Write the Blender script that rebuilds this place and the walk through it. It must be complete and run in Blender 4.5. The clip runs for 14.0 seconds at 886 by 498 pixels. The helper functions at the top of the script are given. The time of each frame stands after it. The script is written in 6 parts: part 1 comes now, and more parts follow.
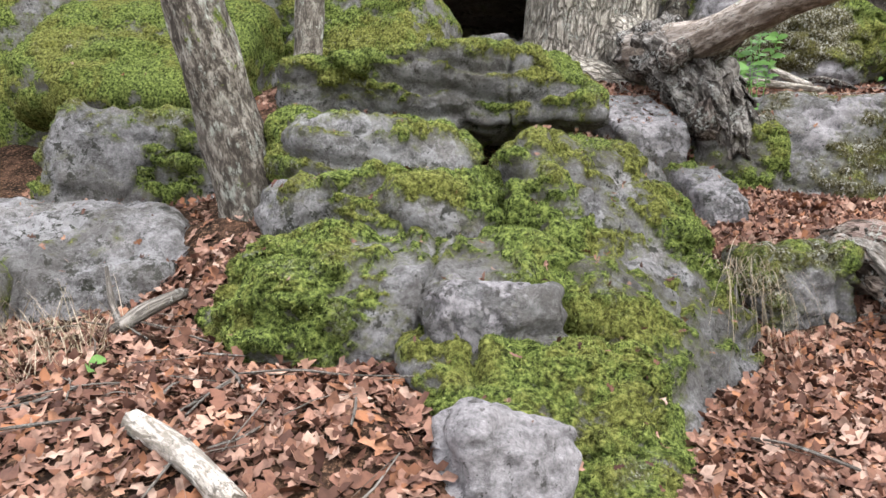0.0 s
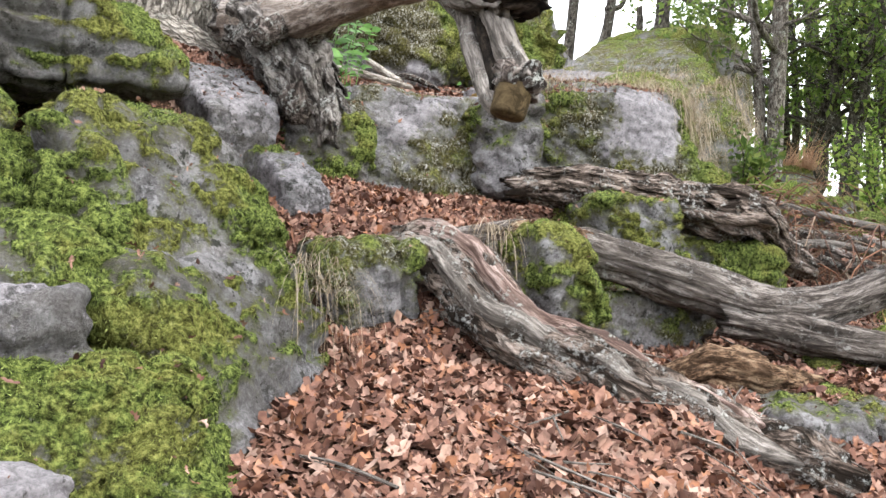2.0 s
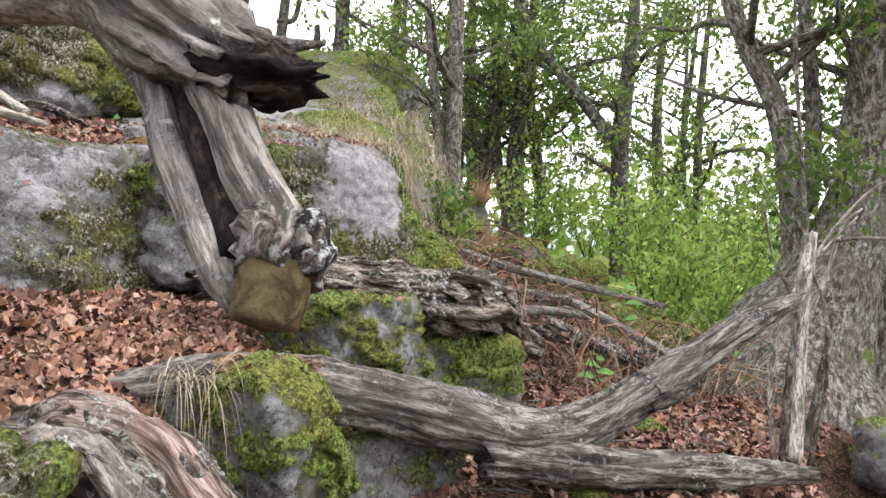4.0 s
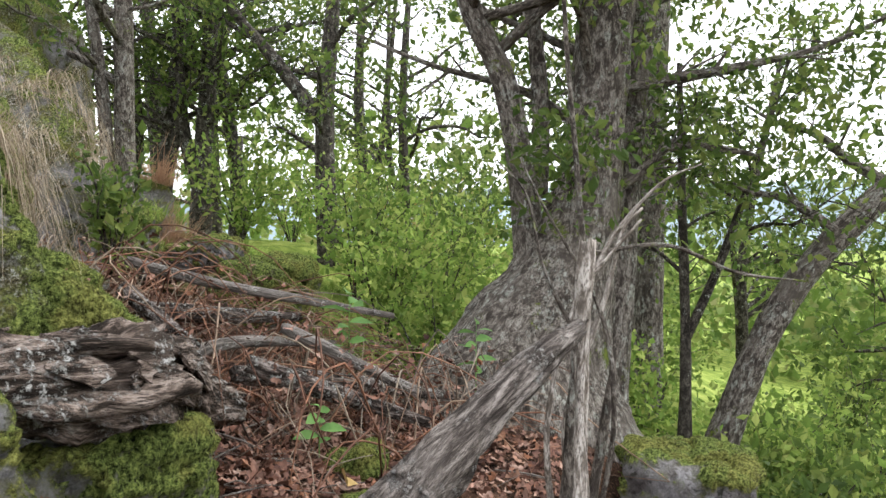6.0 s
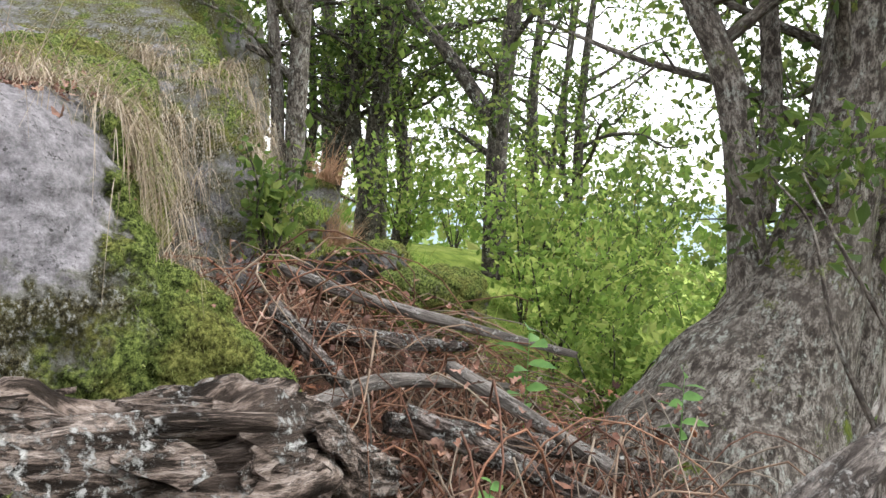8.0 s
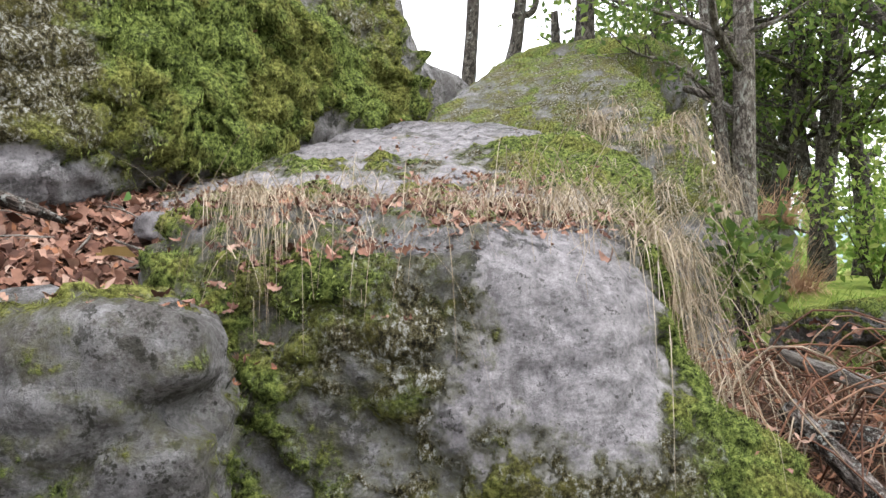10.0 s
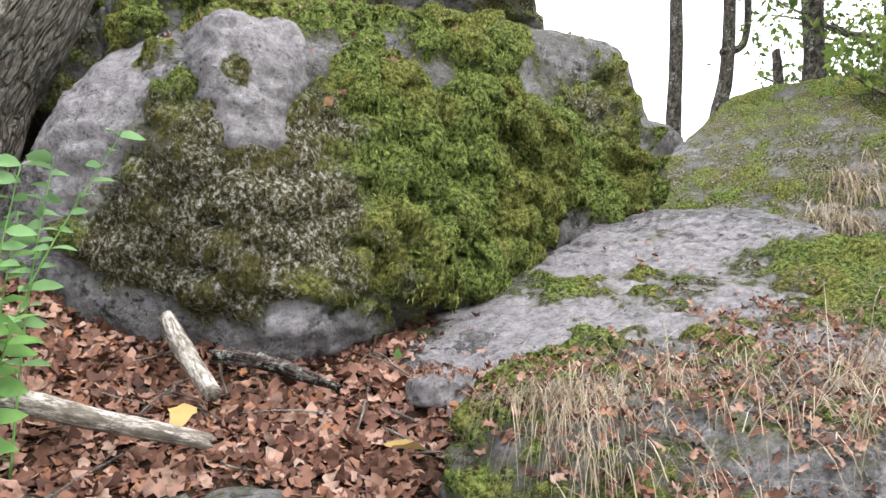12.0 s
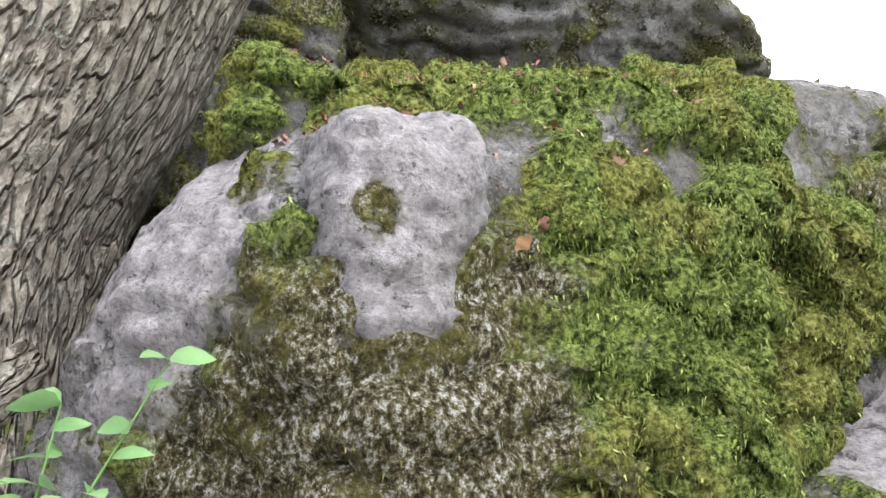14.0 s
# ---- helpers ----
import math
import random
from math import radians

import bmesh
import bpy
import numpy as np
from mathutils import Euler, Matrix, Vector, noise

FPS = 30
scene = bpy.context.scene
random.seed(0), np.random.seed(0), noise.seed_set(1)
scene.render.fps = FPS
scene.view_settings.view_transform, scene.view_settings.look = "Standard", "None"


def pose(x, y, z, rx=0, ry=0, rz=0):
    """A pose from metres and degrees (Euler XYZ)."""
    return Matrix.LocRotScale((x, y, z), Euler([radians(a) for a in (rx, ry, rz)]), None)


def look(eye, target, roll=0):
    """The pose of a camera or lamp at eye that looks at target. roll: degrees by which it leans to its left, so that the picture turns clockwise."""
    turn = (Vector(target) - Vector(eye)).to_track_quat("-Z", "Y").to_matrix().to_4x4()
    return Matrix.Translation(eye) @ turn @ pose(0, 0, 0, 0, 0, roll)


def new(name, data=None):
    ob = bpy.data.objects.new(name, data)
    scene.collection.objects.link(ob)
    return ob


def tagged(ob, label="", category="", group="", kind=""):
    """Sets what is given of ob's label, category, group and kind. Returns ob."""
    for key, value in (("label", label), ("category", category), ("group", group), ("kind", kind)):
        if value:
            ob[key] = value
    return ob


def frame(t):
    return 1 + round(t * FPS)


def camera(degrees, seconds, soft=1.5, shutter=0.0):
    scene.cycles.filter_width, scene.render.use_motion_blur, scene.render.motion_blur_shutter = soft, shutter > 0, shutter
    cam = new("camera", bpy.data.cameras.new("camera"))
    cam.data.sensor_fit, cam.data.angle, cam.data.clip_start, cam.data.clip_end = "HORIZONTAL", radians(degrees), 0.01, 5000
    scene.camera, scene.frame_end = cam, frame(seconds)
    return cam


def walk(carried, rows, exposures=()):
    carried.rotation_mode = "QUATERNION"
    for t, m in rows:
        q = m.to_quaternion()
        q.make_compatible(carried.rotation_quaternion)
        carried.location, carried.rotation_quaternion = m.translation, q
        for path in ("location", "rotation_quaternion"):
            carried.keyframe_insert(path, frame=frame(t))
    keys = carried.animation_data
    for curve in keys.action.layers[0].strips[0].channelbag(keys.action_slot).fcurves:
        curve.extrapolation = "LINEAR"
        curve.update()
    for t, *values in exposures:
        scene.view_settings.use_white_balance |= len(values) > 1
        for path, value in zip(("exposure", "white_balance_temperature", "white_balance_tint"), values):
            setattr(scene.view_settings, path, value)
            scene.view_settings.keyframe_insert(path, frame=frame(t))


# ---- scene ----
cam = camera(59.6, 14.0)
PATH = [
    (0, (0.052, 0.01, 1.497), (0.026, 2.01, 1.502), 0.7),
    (0.5, (0.122, 0.116, 1.618), (0.48, 2.084, 1.619), 1.7),
    (1, (0.146, 0.092, 1.625), (0.828, 1.972, 1.625), 2.7),
    (1.5, (0.172, 0.092, 1.622), (1.024, 1.902, 1.607), 3.1),
    (2, (0.289, 0.264, 1.573), (1.206, 2.041, 1.542), 3.1),
    (2.5, (0.512, 0.611, 1.62), (1.433, 2.385, 1.563), 2.8),
    (3, (0.582, 0.916, 1.914), (1.557, 2.662, 1.883), 1.5),
    (3.5, (0.605, 1.171, 2.015), (1.849, 2.737, 2.009), 1.8),
    (4, (0.747, 1.309, 2.044), (2.324, 2.54, 2.065), 2.4),
    (4.2, (0.858, 1.389, 2.045), (2.531, 2.485, 2.087), 2.9),
    (6.3, (2.059, 2.016, 2.302), (3.983, 2.563, 2.266), 0.2),
    (6.5, (2.12, 2.015, 2.319), (4.039, 2.58, 2.28), 0.4),
    (7, (2.264, 2.056, 2.355), (4.159, 2.695, 2.32), 1.2),
    (7.5, (2.483, 2.184, 2.299), (4.332, 2.947, 2.278), 2.5),
    (8, (2.7, 2.472, 2.347), (4.47, 3.404, 2.318), 3.9),
    (8.5, (2.767, 2.664, 2.494), (4.405, 3.811, 2.448), 3.4),
    (9, (2.762, 2.81, 2.563), (4.221, 4.178, 2.527), 2.4),
    (9.2, (2.753, 2.852, 2.579), (4.138, 4.295, 2.545), 2.2),
    (11.3, (2.574, 3.285, 2.817), (3.25, 5.167, 2.868), -1.6),
    (11.5, (2.551, 3.34, 2.871), (3.21, 5.228, 2.915), -1.3),
    (12, (2.535, 3.393, 3.041), (3.181, 5.284, 3.116), -0.6),
    (12.5, (2.55, 3.6, 3.082), (3.125, 5.506, 3.271), -0.8),
    (13, (2.569, 4.04, 3.09), (3.046, 5.965, 3.348), 0.4),
    (13.5, (2.631, 4.359, 3.336), (3.032, 6.312, 3.498), -0.4),
    (14, (2.644, 4.432, 3.513), (2.9, 6.409, 3.677), 0.0),
]
EXPO = [(0.0, 1.6), (0.5, 1.68), (1.5, 1.66), (3.0, 1.74), (4.2, 1.56), (6.3, 1.22), (9.2, 1.55), (11.3, 1.46), (12.5, 1.54), (14.0, 1.82)]
walk(cam, [(t, look(eye, target, roll)) for t, eye, target, roll in PATH], EXPO)

# ---- sky and sun ----
world = bpy.data.worlds.new("overcast_sky")
scene.world = world
world.use_nodes = True
wn, wl = world.node_tree.nodes, world.node_tree.links
wn.clear()
sky = wn.new("ShaderNodeTexSky")
sky.sky_type = "NISHITA"
sky.sun_disc = False
sky.sun_elevation, sky.sun_rotation = radians(48), radians(150)
sky.air_density, sky.dust_density = 1.0, 6.0
grey_sky = wn.new("ShaderNodeHueSaturation")
grey_sky.inputs["Saturation"].default_value = 0.12
cloud = wn.new("ShaderNodeMix")
cloud.data_type = "RGBA"
cloud.inputs[0].default_value = 0.8
cloud.inputs[7].default_value = (9.0, 9.25, 9.8, 1)
sky_out = wn.new("ShaderNodeBackground")
sky_out.inputs["Strength"].default_value = 0.15
world_out = wn.new("ShaderNodeOutputWorld")
wl.new(sky.outputs[0], grey_sky.inputs["Color"])
wl.new(grey_sky.outputs[0], cloud.inputs[6])
wl.new(cloud.outputs[2], sky_out.inputs["Color"])
wl.new(sky_out.outputs[0], world_out.inputs["Surface"])
sun_data = bpy.data.lights.new("sun", "SUN")
sun_data.energy, sun_data.angle, sun_data.color = 1.2, radians(25), (1.0, 0.985, 0.96)
sun = new("sun", sun_data)
sun.matrix_world = look((0, 0, 30), (-14.0, 14.0, 0))


# ---- numeric helpers ----
def hash3(ix, iy, iz, seed):
    h = (ix * 374761393 + iy * 668265263 + iz * 2147483647 + seed * 974711) & 0x7FFFFFFF
    h = ((h ^ (h >> 13)) * 1274126177) & 0x7FFFFFFF
    return ((h ^ (h >> 16)) & 0xFFFF) / 65535.0


def vnoise(p, seed=0):
    """Value noise in -1..1 at the rows of p."""
    p = np.asarray(p, float)
    i = np.floor(p).astype(np.int64)
    f = p - i
    f = f * f * (3 - 2 * f)
    out = 0.0
    for dx in (0, 1):
        for dy in (0, 1):
            for dz in (0, 1):
                w = (f[:, 0] if dx else 1 - f[:, 0]) * (f[:, 1] if dy else 1 - f[:, 1]) * (f[:, 2] if dz else 1 - f[:, 2])
                out = out + w * hash3(i[:, 0] + dx, i[:, 1] + dy, i[:, 2] + dz, seed)
    return out * 2 - 1


def fbm(p, octaves=4, seed=0, gain=0.5):
    out, amp, p = 0.0, 1.0, np.asarray(p, float)
    for k in range(octaves):
        out = out + amp * vnoise(p, seed + 17 * k)
        p, amp = p * 2.03 + 11.7, amp * gain
    return out


def smooth(a, b, x):
    t = np.clip((np.asarray(x, float) - a) / (b - a), 0, 1)
    return t * t * (3 - 2 * t)


def unit(v):
    v = np.asarray(v, float)
    return v / np.maximum(np.linalg.norm(v, axis=-1, keepdims=True), 1e-9)


def mesh_of(name, verts, faces, mats=(), shade=True, attrs=None):
    """A mesh from arrays; faces is one array of rows of equal length."""
    verts, faces = np.asarray(verts, np.float32), np.asarray(faces, np.int32)
    me = bpy.data.meshes.new(name)
    k = faces.shape[1]
    me.vertices.add(len(verts))
    me.vertices.foreach_set("co", verts.ravel())
    me.loops.add(faces.size)
    me.loops.foreach_set("vertex_index", faces.ravel())
    me.polygons.add(len(faces))
    me.polygons.foreach_set("loop_start", np.arange(0, faces.size, k, dtype=np.int32))
    me.polygons.foreach_set("use_smooth", np.full(len(faces), shade, dtype=bool))
    for key, val in (attrs or {}).items():
        val = np.asarray(val, np.float32)
        if val.ndim == 1:
            me.attributes.new(key, "FLOAT", "POINT").data.foreach_set("value", val)
        else:
            me.attributes.new(key, "FLOAT_VECTOR", "POINT").data.foreach_set("vector", val.ravel())
    for m in mats:
        me.materials.append(m)
    me.update(calc_edges=True)
    me.validate()
    return me


def part_of(name, me, parent, label="", kind=""):
    ob = new(name, me)
    ob.parent = parent
    return tagged(ob, label, kind=kind)


def empty(name, at=(0, 0, 0)):
    ob = new(name)
    ob.empty_display_size = 0.1
    ob.location = at
    bpy.context.view_layer.update()
    return ob


def curve_points(ctrl, n):
    """Catmull-Rom through rows of control values."""
    c = np.asarray(ctrl, float)
    c = np.vstack([2 * c[0] - c[1], c, 2 * c[-1] - c[-2]])
    t = np.linspace(0, len(c) - 3 - 1e-6, n)
    i = t.astype(int)
    f = (t - i)[:, None]
    a, b, d, e = c[i], c[i + 1], c[i + 2], c[i + 3]
    return 0.5 * (2 * b + (d - a) * f + (2 * a - 5 * b + 4 * d - e) * f**2 + (3 * b - a - 3 * d + e) * f**3)


def tube(ctrl, rings=24, seg=12, rough=0.0, ridges=0.0, ridge_n=7, ridge_len=1.6, freq=6.0, seed=0, jag=0.0, flat=1.0, twist=0.0, flare=None):
    """A closed limb through rows of x, y, z, radius. Returns verts, quads and the straightened grain coordinate."""
    pts = curve_points(ctrl, rings)
    cen, rad = pts[:, :3], np.maximum(pts[:, 3], 0.0008)
    tan = unit(np.gradient(cen, axis=0))
    up = np.array([0.31, 0.23, 0.92]) if abs(tan[0] @ np.array([0.31, 0.23, 0.92])) < 0.9 else np.array([1.0, 0.1, 0.0])
    side = np.zeros_like(tan)
    s = unit(np.cross(tan[0], up))
    for k in range(rings):
        s = unit(s - tan[k] * (s @ tan[k]))
        side[k] = s
    binor = np.cross(tan, side)
    length = np.r_[0, np.cumsum(np.linalg.norm(np.diff(cen, axis=0), axis=1))]
    ang = np.linspace(0, 2 * np.pi, seg, endpoint=False)
    th = ang[None, :] + twist * length[:, None]
    co, si = np.cos(th), np.sin(th)
    base = np.stack([np.cos(ang)[None, :] * rad[:, None], np.sin(ang)[None, :] * rad[:, None], np.repeat(length[:, None], seg, 1)], -1)
    g = base.reshape(-1, 3)
    r = np.ones(rings * seg)
    if rough:
        r = r + rough * fbm(g * np.array([freq, freq, freq * 0.45]) + seed * 3.1, 4, seed)
    if ridges:
        q = np.stack([np.cos(ang)[None, :].repeat(rings, 0) * ridge_n * 0.35, np.sin(ang)[None, :].repeat(rings, 0) * ridge_n * 0.35, np.repeat(length[:, None], seg, 1) * ridge_len], -1).reshape(-1, 3)
        r = r + ridges * (1 - 2 * np.abs(fbm(q + seed * 1.7, 3, seed + 5)))
    r = r.reshape(rings, seg)
    if flare is not None:
        r = r + flare(length, ang)
    off = rad[:, None] * r
    v = cen[:, None, :] + side[:, None, :] * (co * off)[..., None] + binor[:, None, :] * (si * off * flat)[..., None]
    if jag:
        for k, sgn in ((0, -1), (rings - 1, 1)):
            v[k] += tan[k] * (sgn * jag * np.abs(vnoise(np.stack([np.cos(ang) * 2.5, np.sin(ang) * 2.5, ang * 0], -1) + seed, seed))[:, None])
    verts = v.reshape(-1, 3)
    i = np.arange(rings - 1)[:, None] * seg
    j = np.arange(seg)[None, :]
    jn = (j + 1) % seg
    quads = np.stack([i + j, i + jn, i + seg + jn, i + seg + j], -1).reshape(-1, 4)
    n0 = len(verts)
    ends = np.array([cen[0] + tan[0] * rad[0] * 0.15, cen[-1] - tan[-1] * rad[-1] * (0.15 if jag else -0.2)])
    verts = np.vstack([verts, ends])
    g = np.vstack([g, [[0, 0, 0], [0, 0, length[-1]]]])
    jj = np.arange(0, seg, 2)
    a0 = np.stack([np.full_like(jj, n0), (jj + 2) % seg, jj + 1, jj], -1)
    b = (rings - 1) * seg
    a1 = np.stack([np.full_like(jj, n0 + 1), b + jj, b + jj + 1, b + (jj + 2) % seg], -1)
    return verts, np.vstack([quads, a0, a1]), g


def join(pieces):
    """Several (verts, faces, grain) as one."""
    vs, fs, gs, n = [], [], [], 0
    for v, f, g in pieces:
        vs.append(v)
        fs.append(f + n)
        gs.append(g)
        n += len(v)
    return np.vstack(vs), np.vstack(fs), np.vstack(gs)


def tube_mesh(name, ctrl, mat, **kw):
    v, f, g = tube(ctrl, **kw)
    return mesh_of(name, v, f, [mat], attrs={"grain": g})


# ---- materials ----
def material(name, rough=0.8, spec=0.3):
    m = bpy.data.materials.new(name)
    m.use_nodes = True
    nt = m.node_tree
    b = nt.nodes["Principled BSDF"]
    b.inputs["Roughness"].default_value = rough
    b.inputs["Specular IOR Level"].default_value = spec
    return m, nt, b


def nd(nt, kind, **kw):
    n = nt.nodes.new(kind)
    for key, val in kw.items():
        if key in n.inputs:
            n.inputs[key].default_value = val
    return n


def place(nt, attr=None, scale=(1, 1, 1)):
    """World position, or a stored coordinate, scaled."""
    mp = nd(nt, "ShaderNodeMapping")
    mp.inputs["Scale"].default_value = scale
    if attr:
        src = nd(nt, "ShaderNodeAttribute")
        src.attribute_name = attr
        nt.links.new(src.outputs["Vector"], mp.inputs["Vector"])
    else:
        src = nd(nt, "ShaderNodeNewGeometry")
        nt.links.new(src.outputs["Position"], mp.inputs["Vector"])
    return mp.outputs["Vector"]


def noise_tex(nt, vec, scale, detail=6.0, rough=0.6, dist=0.0):
    n = nd(nt, "ShaderNodeTexNoise", Scale=scale, Detail=detail, Roughness=rough, Distortion=dist)
    nt.links.new(vec, n.inputs["Vector"])
    return n.outputs["Fac"]


def voro(nt, vec, scale, feature="F1", rand=1.0):
    n = nd(nt, "ShaderNodeTexVoronoi", Scale=scale, Randomness=rand)
    n.feature = feature
    nt.links.new(vec, n.inputs["Vector"])
    return n.outputs["Distance"]


def ramp(nt, fac, stops):
    n = nd(nt, "ShaderNodeValToRGB")
    e = n.color_ramp.elements
    while len(e) < len(stops):
        e.new(0.5)
    for el, (pos, col) in zip(e, stops):
        el.position = pos
        el.color = (*col, 1) if len(col) == 3 else (col[0], col[0], col[0], 1)
    nt.links.new(fac, n.inputs["Fac"])
    return n.outputs["Color"]


def mix(nt, fac, a, b, blend="MIX"):
    n = nd(nt, "ShaderNodeMix")
    n.data_type, n.blend_type = "RGBA", blend
    for sock, val in ((n.inputs[0], fac), (n.inputs[6], a), (n.inputs[7], b)):
        if hasattr(val, "is_linked"):
            nt.links.new(val, sock)
        elif isinstance(val, (int, float)):
            sock.default_value = val
        else:
            sock.default_value = (*val, 1)
    return n.outputs[2]


def calc(nt, op, a, b=0.0, c=0.0, clamp=False):
    n = nd(nt, "ShaderNodeMath")
    n.operation, n.use_clamp = op, clamp
    for sock, val in zip(n.inputs, (a, b, c)):
        if hasattr(val, "is_linked"):
            nt.links.new(val, sock)
        else:
            sock.default_value = val
    return n.outputs[0]


def band(nt, val, lo, hi):
    n = nd(nt, "ShaderNodeMapRange")
    n.interpolation_type = "SMOOTHSTEP"
    n.inputs["From Min"].default_value, n.inputs["From Max"].default_value = lo, hi
    nt.links.new(val, n.inputs["Value"])
    return n.outputs["Result"]


def bumped(nt, bsdf, height, strength=0.5, dist=0.02):
    n = nd(nt, "ShaderNodeBump", Strength=strength, Distance=dist)
    nt.links.new(height, n.inputs["Height"])
    nt.links.new(n.outputs["Normal"], bsdf.inputs["Normal"])


def island(nt):
    return nd(nt, "ShaderNodeNewGeometry").outputs["Random Per Island"]


def rock_material():
    m, nt, b = material("lichened_rock", 0.9, 0.06)
    pos = place(nt)
    big, mid, fine = noise_tex(nt, pos, 2.3, 5), noise_tex(nt, pos, 11, 6, 0.65), noise_tex(nt, pos, 70, 5, 0.7)
    rough_n = calc(nt, "ADD", calc(nt, "MULTIPLY", noise_tex(nt, pos, 6.0, 10, 0.74), 0.55), calc(nt, "MULTIPLY", noise_tex(nt, pos, 38, 8, 0.78), 0.45))
    stone = ramp(nt, rough_n, [(0.37, (0.03, 0.028, 0.026)), (0.435, (0.105, 0.10, 0.10)), (0.52, (0.19, 0.182, 0.187)), (0.61, (0.30, 0.29, 0.297))])
    stone = mix(nt, calc(nt, "MULTIPLY", band(nt, big, 0.50, 0.64), 0.3), stone, (0.17, 0.145, 0.12))
    stone = mix(nt, calc(nt, "MULTIPLY", band(nt, fine, 0.52, 0.62), 0.3), stone, (0.42, 0.41, 0.41))
    pale = calc(nt, "MULTIPLY", band(nt, noise_tex(nt, pos, 9, 9, 0.74), 0.50, 0.54), band(nt, noise_tex(nt, pos, 2.4, 4), 0.42, 0.50))
    stone = mix(nt, calc(nt, "MULTIPLY", pale, 0.5), stone, (0.36, 0.355, 0.365))
    dark = calc(nt, "MULTIPLY", band(nt, noise_tex(nt, pos, 15, 9, 0.76), 0.53, 0.57), band(nt, noise_tex(nt, pos, 3.3, 3), 0.40, 0.56))
    stone = mix(nt, calc(nt, "MULTIPLY", dark, 0.9), stone, (0.028, 0.03, 0.022))
    stain = calc(nt, "MULTIPLY", band(nt, noise_tex(nt, pos, 1.7, 7, 0.68, 0.6), 0.46, 0.60), 0.55)
    stone = mix(nt, stain, stone, (0.085, 0.078, 0.07))
    fleck = calc(nt, "MULTIPLY", band(nt, calc(nt, "ADD", voro(nt, pos, 46), calc(nt, "MULTIPLY", noise_tex(nt, pos, 60, 4, 0.7), 0.5)), 0.52, 0.42), band(nt, noise_tex(nt, pos, 7, 5, 0.7), 0.53, 0.60))
    stone = mix(nt, calc(nt, "MULTIPLY", fleck, 0.8), stone, (0.025, 0.025, 0.02))
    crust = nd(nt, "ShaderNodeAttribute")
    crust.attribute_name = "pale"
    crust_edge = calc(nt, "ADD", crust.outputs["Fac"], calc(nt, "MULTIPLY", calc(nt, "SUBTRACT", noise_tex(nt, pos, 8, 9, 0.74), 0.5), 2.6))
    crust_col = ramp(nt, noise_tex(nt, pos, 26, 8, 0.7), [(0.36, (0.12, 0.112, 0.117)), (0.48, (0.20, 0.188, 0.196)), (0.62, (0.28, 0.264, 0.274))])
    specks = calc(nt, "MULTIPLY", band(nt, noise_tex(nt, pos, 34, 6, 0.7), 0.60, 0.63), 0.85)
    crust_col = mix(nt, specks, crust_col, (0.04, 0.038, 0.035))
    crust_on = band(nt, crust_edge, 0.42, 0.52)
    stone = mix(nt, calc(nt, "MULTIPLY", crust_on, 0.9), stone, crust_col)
    stone = mix(nt, 0.45, stone, ramp(nt, noise_tex(nt, pos, 90, 6, 0.8), [(0.36, (0.3, 0.3, 0.3)), (0.5, (0.9, 0.9, 0.9)), (0.64, (1.35, 1.33, 1.35))]), "MULTIPLY")
    at = nd(nt, "ShaderNodeAttribute")
    at.attribute_name = "moss"
    dry = nd(nt, "ShaderNodeAttribute")
    dry.attribute_name = "dry"
    edge = calc(nt, "ADD", at.outputs["Fac"], calc(nt, "MULTIPLY", calc(nt, "SUBTRACT", noise_tex(nt, pos, 24, 6, 0.7), 0.5), 1.1))
    cover = band(nt, edge, 0.42, 0.58)
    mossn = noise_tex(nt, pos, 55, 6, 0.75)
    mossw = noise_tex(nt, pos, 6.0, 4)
    # mossn sets moss colour and bump alike, so hollows are darkened in colour too
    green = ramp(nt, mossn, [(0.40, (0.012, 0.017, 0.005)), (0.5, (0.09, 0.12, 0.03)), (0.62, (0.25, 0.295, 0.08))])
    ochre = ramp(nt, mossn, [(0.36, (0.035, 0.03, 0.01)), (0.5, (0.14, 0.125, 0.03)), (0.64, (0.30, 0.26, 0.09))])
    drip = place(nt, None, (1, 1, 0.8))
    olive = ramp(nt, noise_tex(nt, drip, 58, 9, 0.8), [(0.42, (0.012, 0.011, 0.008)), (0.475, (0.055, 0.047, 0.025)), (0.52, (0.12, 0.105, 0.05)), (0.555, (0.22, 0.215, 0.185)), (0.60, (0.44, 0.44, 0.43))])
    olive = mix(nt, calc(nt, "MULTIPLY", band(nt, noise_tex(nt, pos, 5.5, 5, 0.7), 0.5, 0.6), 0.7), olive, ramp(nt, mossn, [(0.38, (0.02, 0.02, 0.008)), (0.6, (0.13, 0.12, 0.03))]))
    green = mix(nt, calc(nt, "MULTIPLY", band(nt, noise_tex(nt, pos, 2.7, 5, 0.65), 0.46, 0.57), 0.5), green, ochre)
    both = mix(nt, band(nt, calc(nt, "ADD", dry.outputs["Fac"], calc(nt, "MULTIPLY", calc(nt, "SUBTRACT", mossw, 0.5), 1.6)), 0.3, 0.7), green, olive)
    thin = calc(nt, "MULTIPLY", band(nt, edge, 0.22, 0.45), 0.55)
    stone = mix(nt, thin, stone, (0.10, 0.10, 0.055))
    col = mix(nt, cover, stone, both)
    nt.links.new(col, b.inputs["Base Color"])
    h = calc(nt, "ADD", calc(nt, "MULTIPLY", rough_n, calc(nt, "SUBTRACT", 1.15, calc(nt, "MULTIPLY", crust_on, 0.75))), calc(nt, "MULTIPLY", fine, 0.22))
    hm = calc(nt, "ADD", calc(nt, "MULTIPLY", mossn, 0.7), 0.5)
    hh = nd(nt, "ShaderNodeMix")
    nt.links.new(cover, hh.inputs[0])
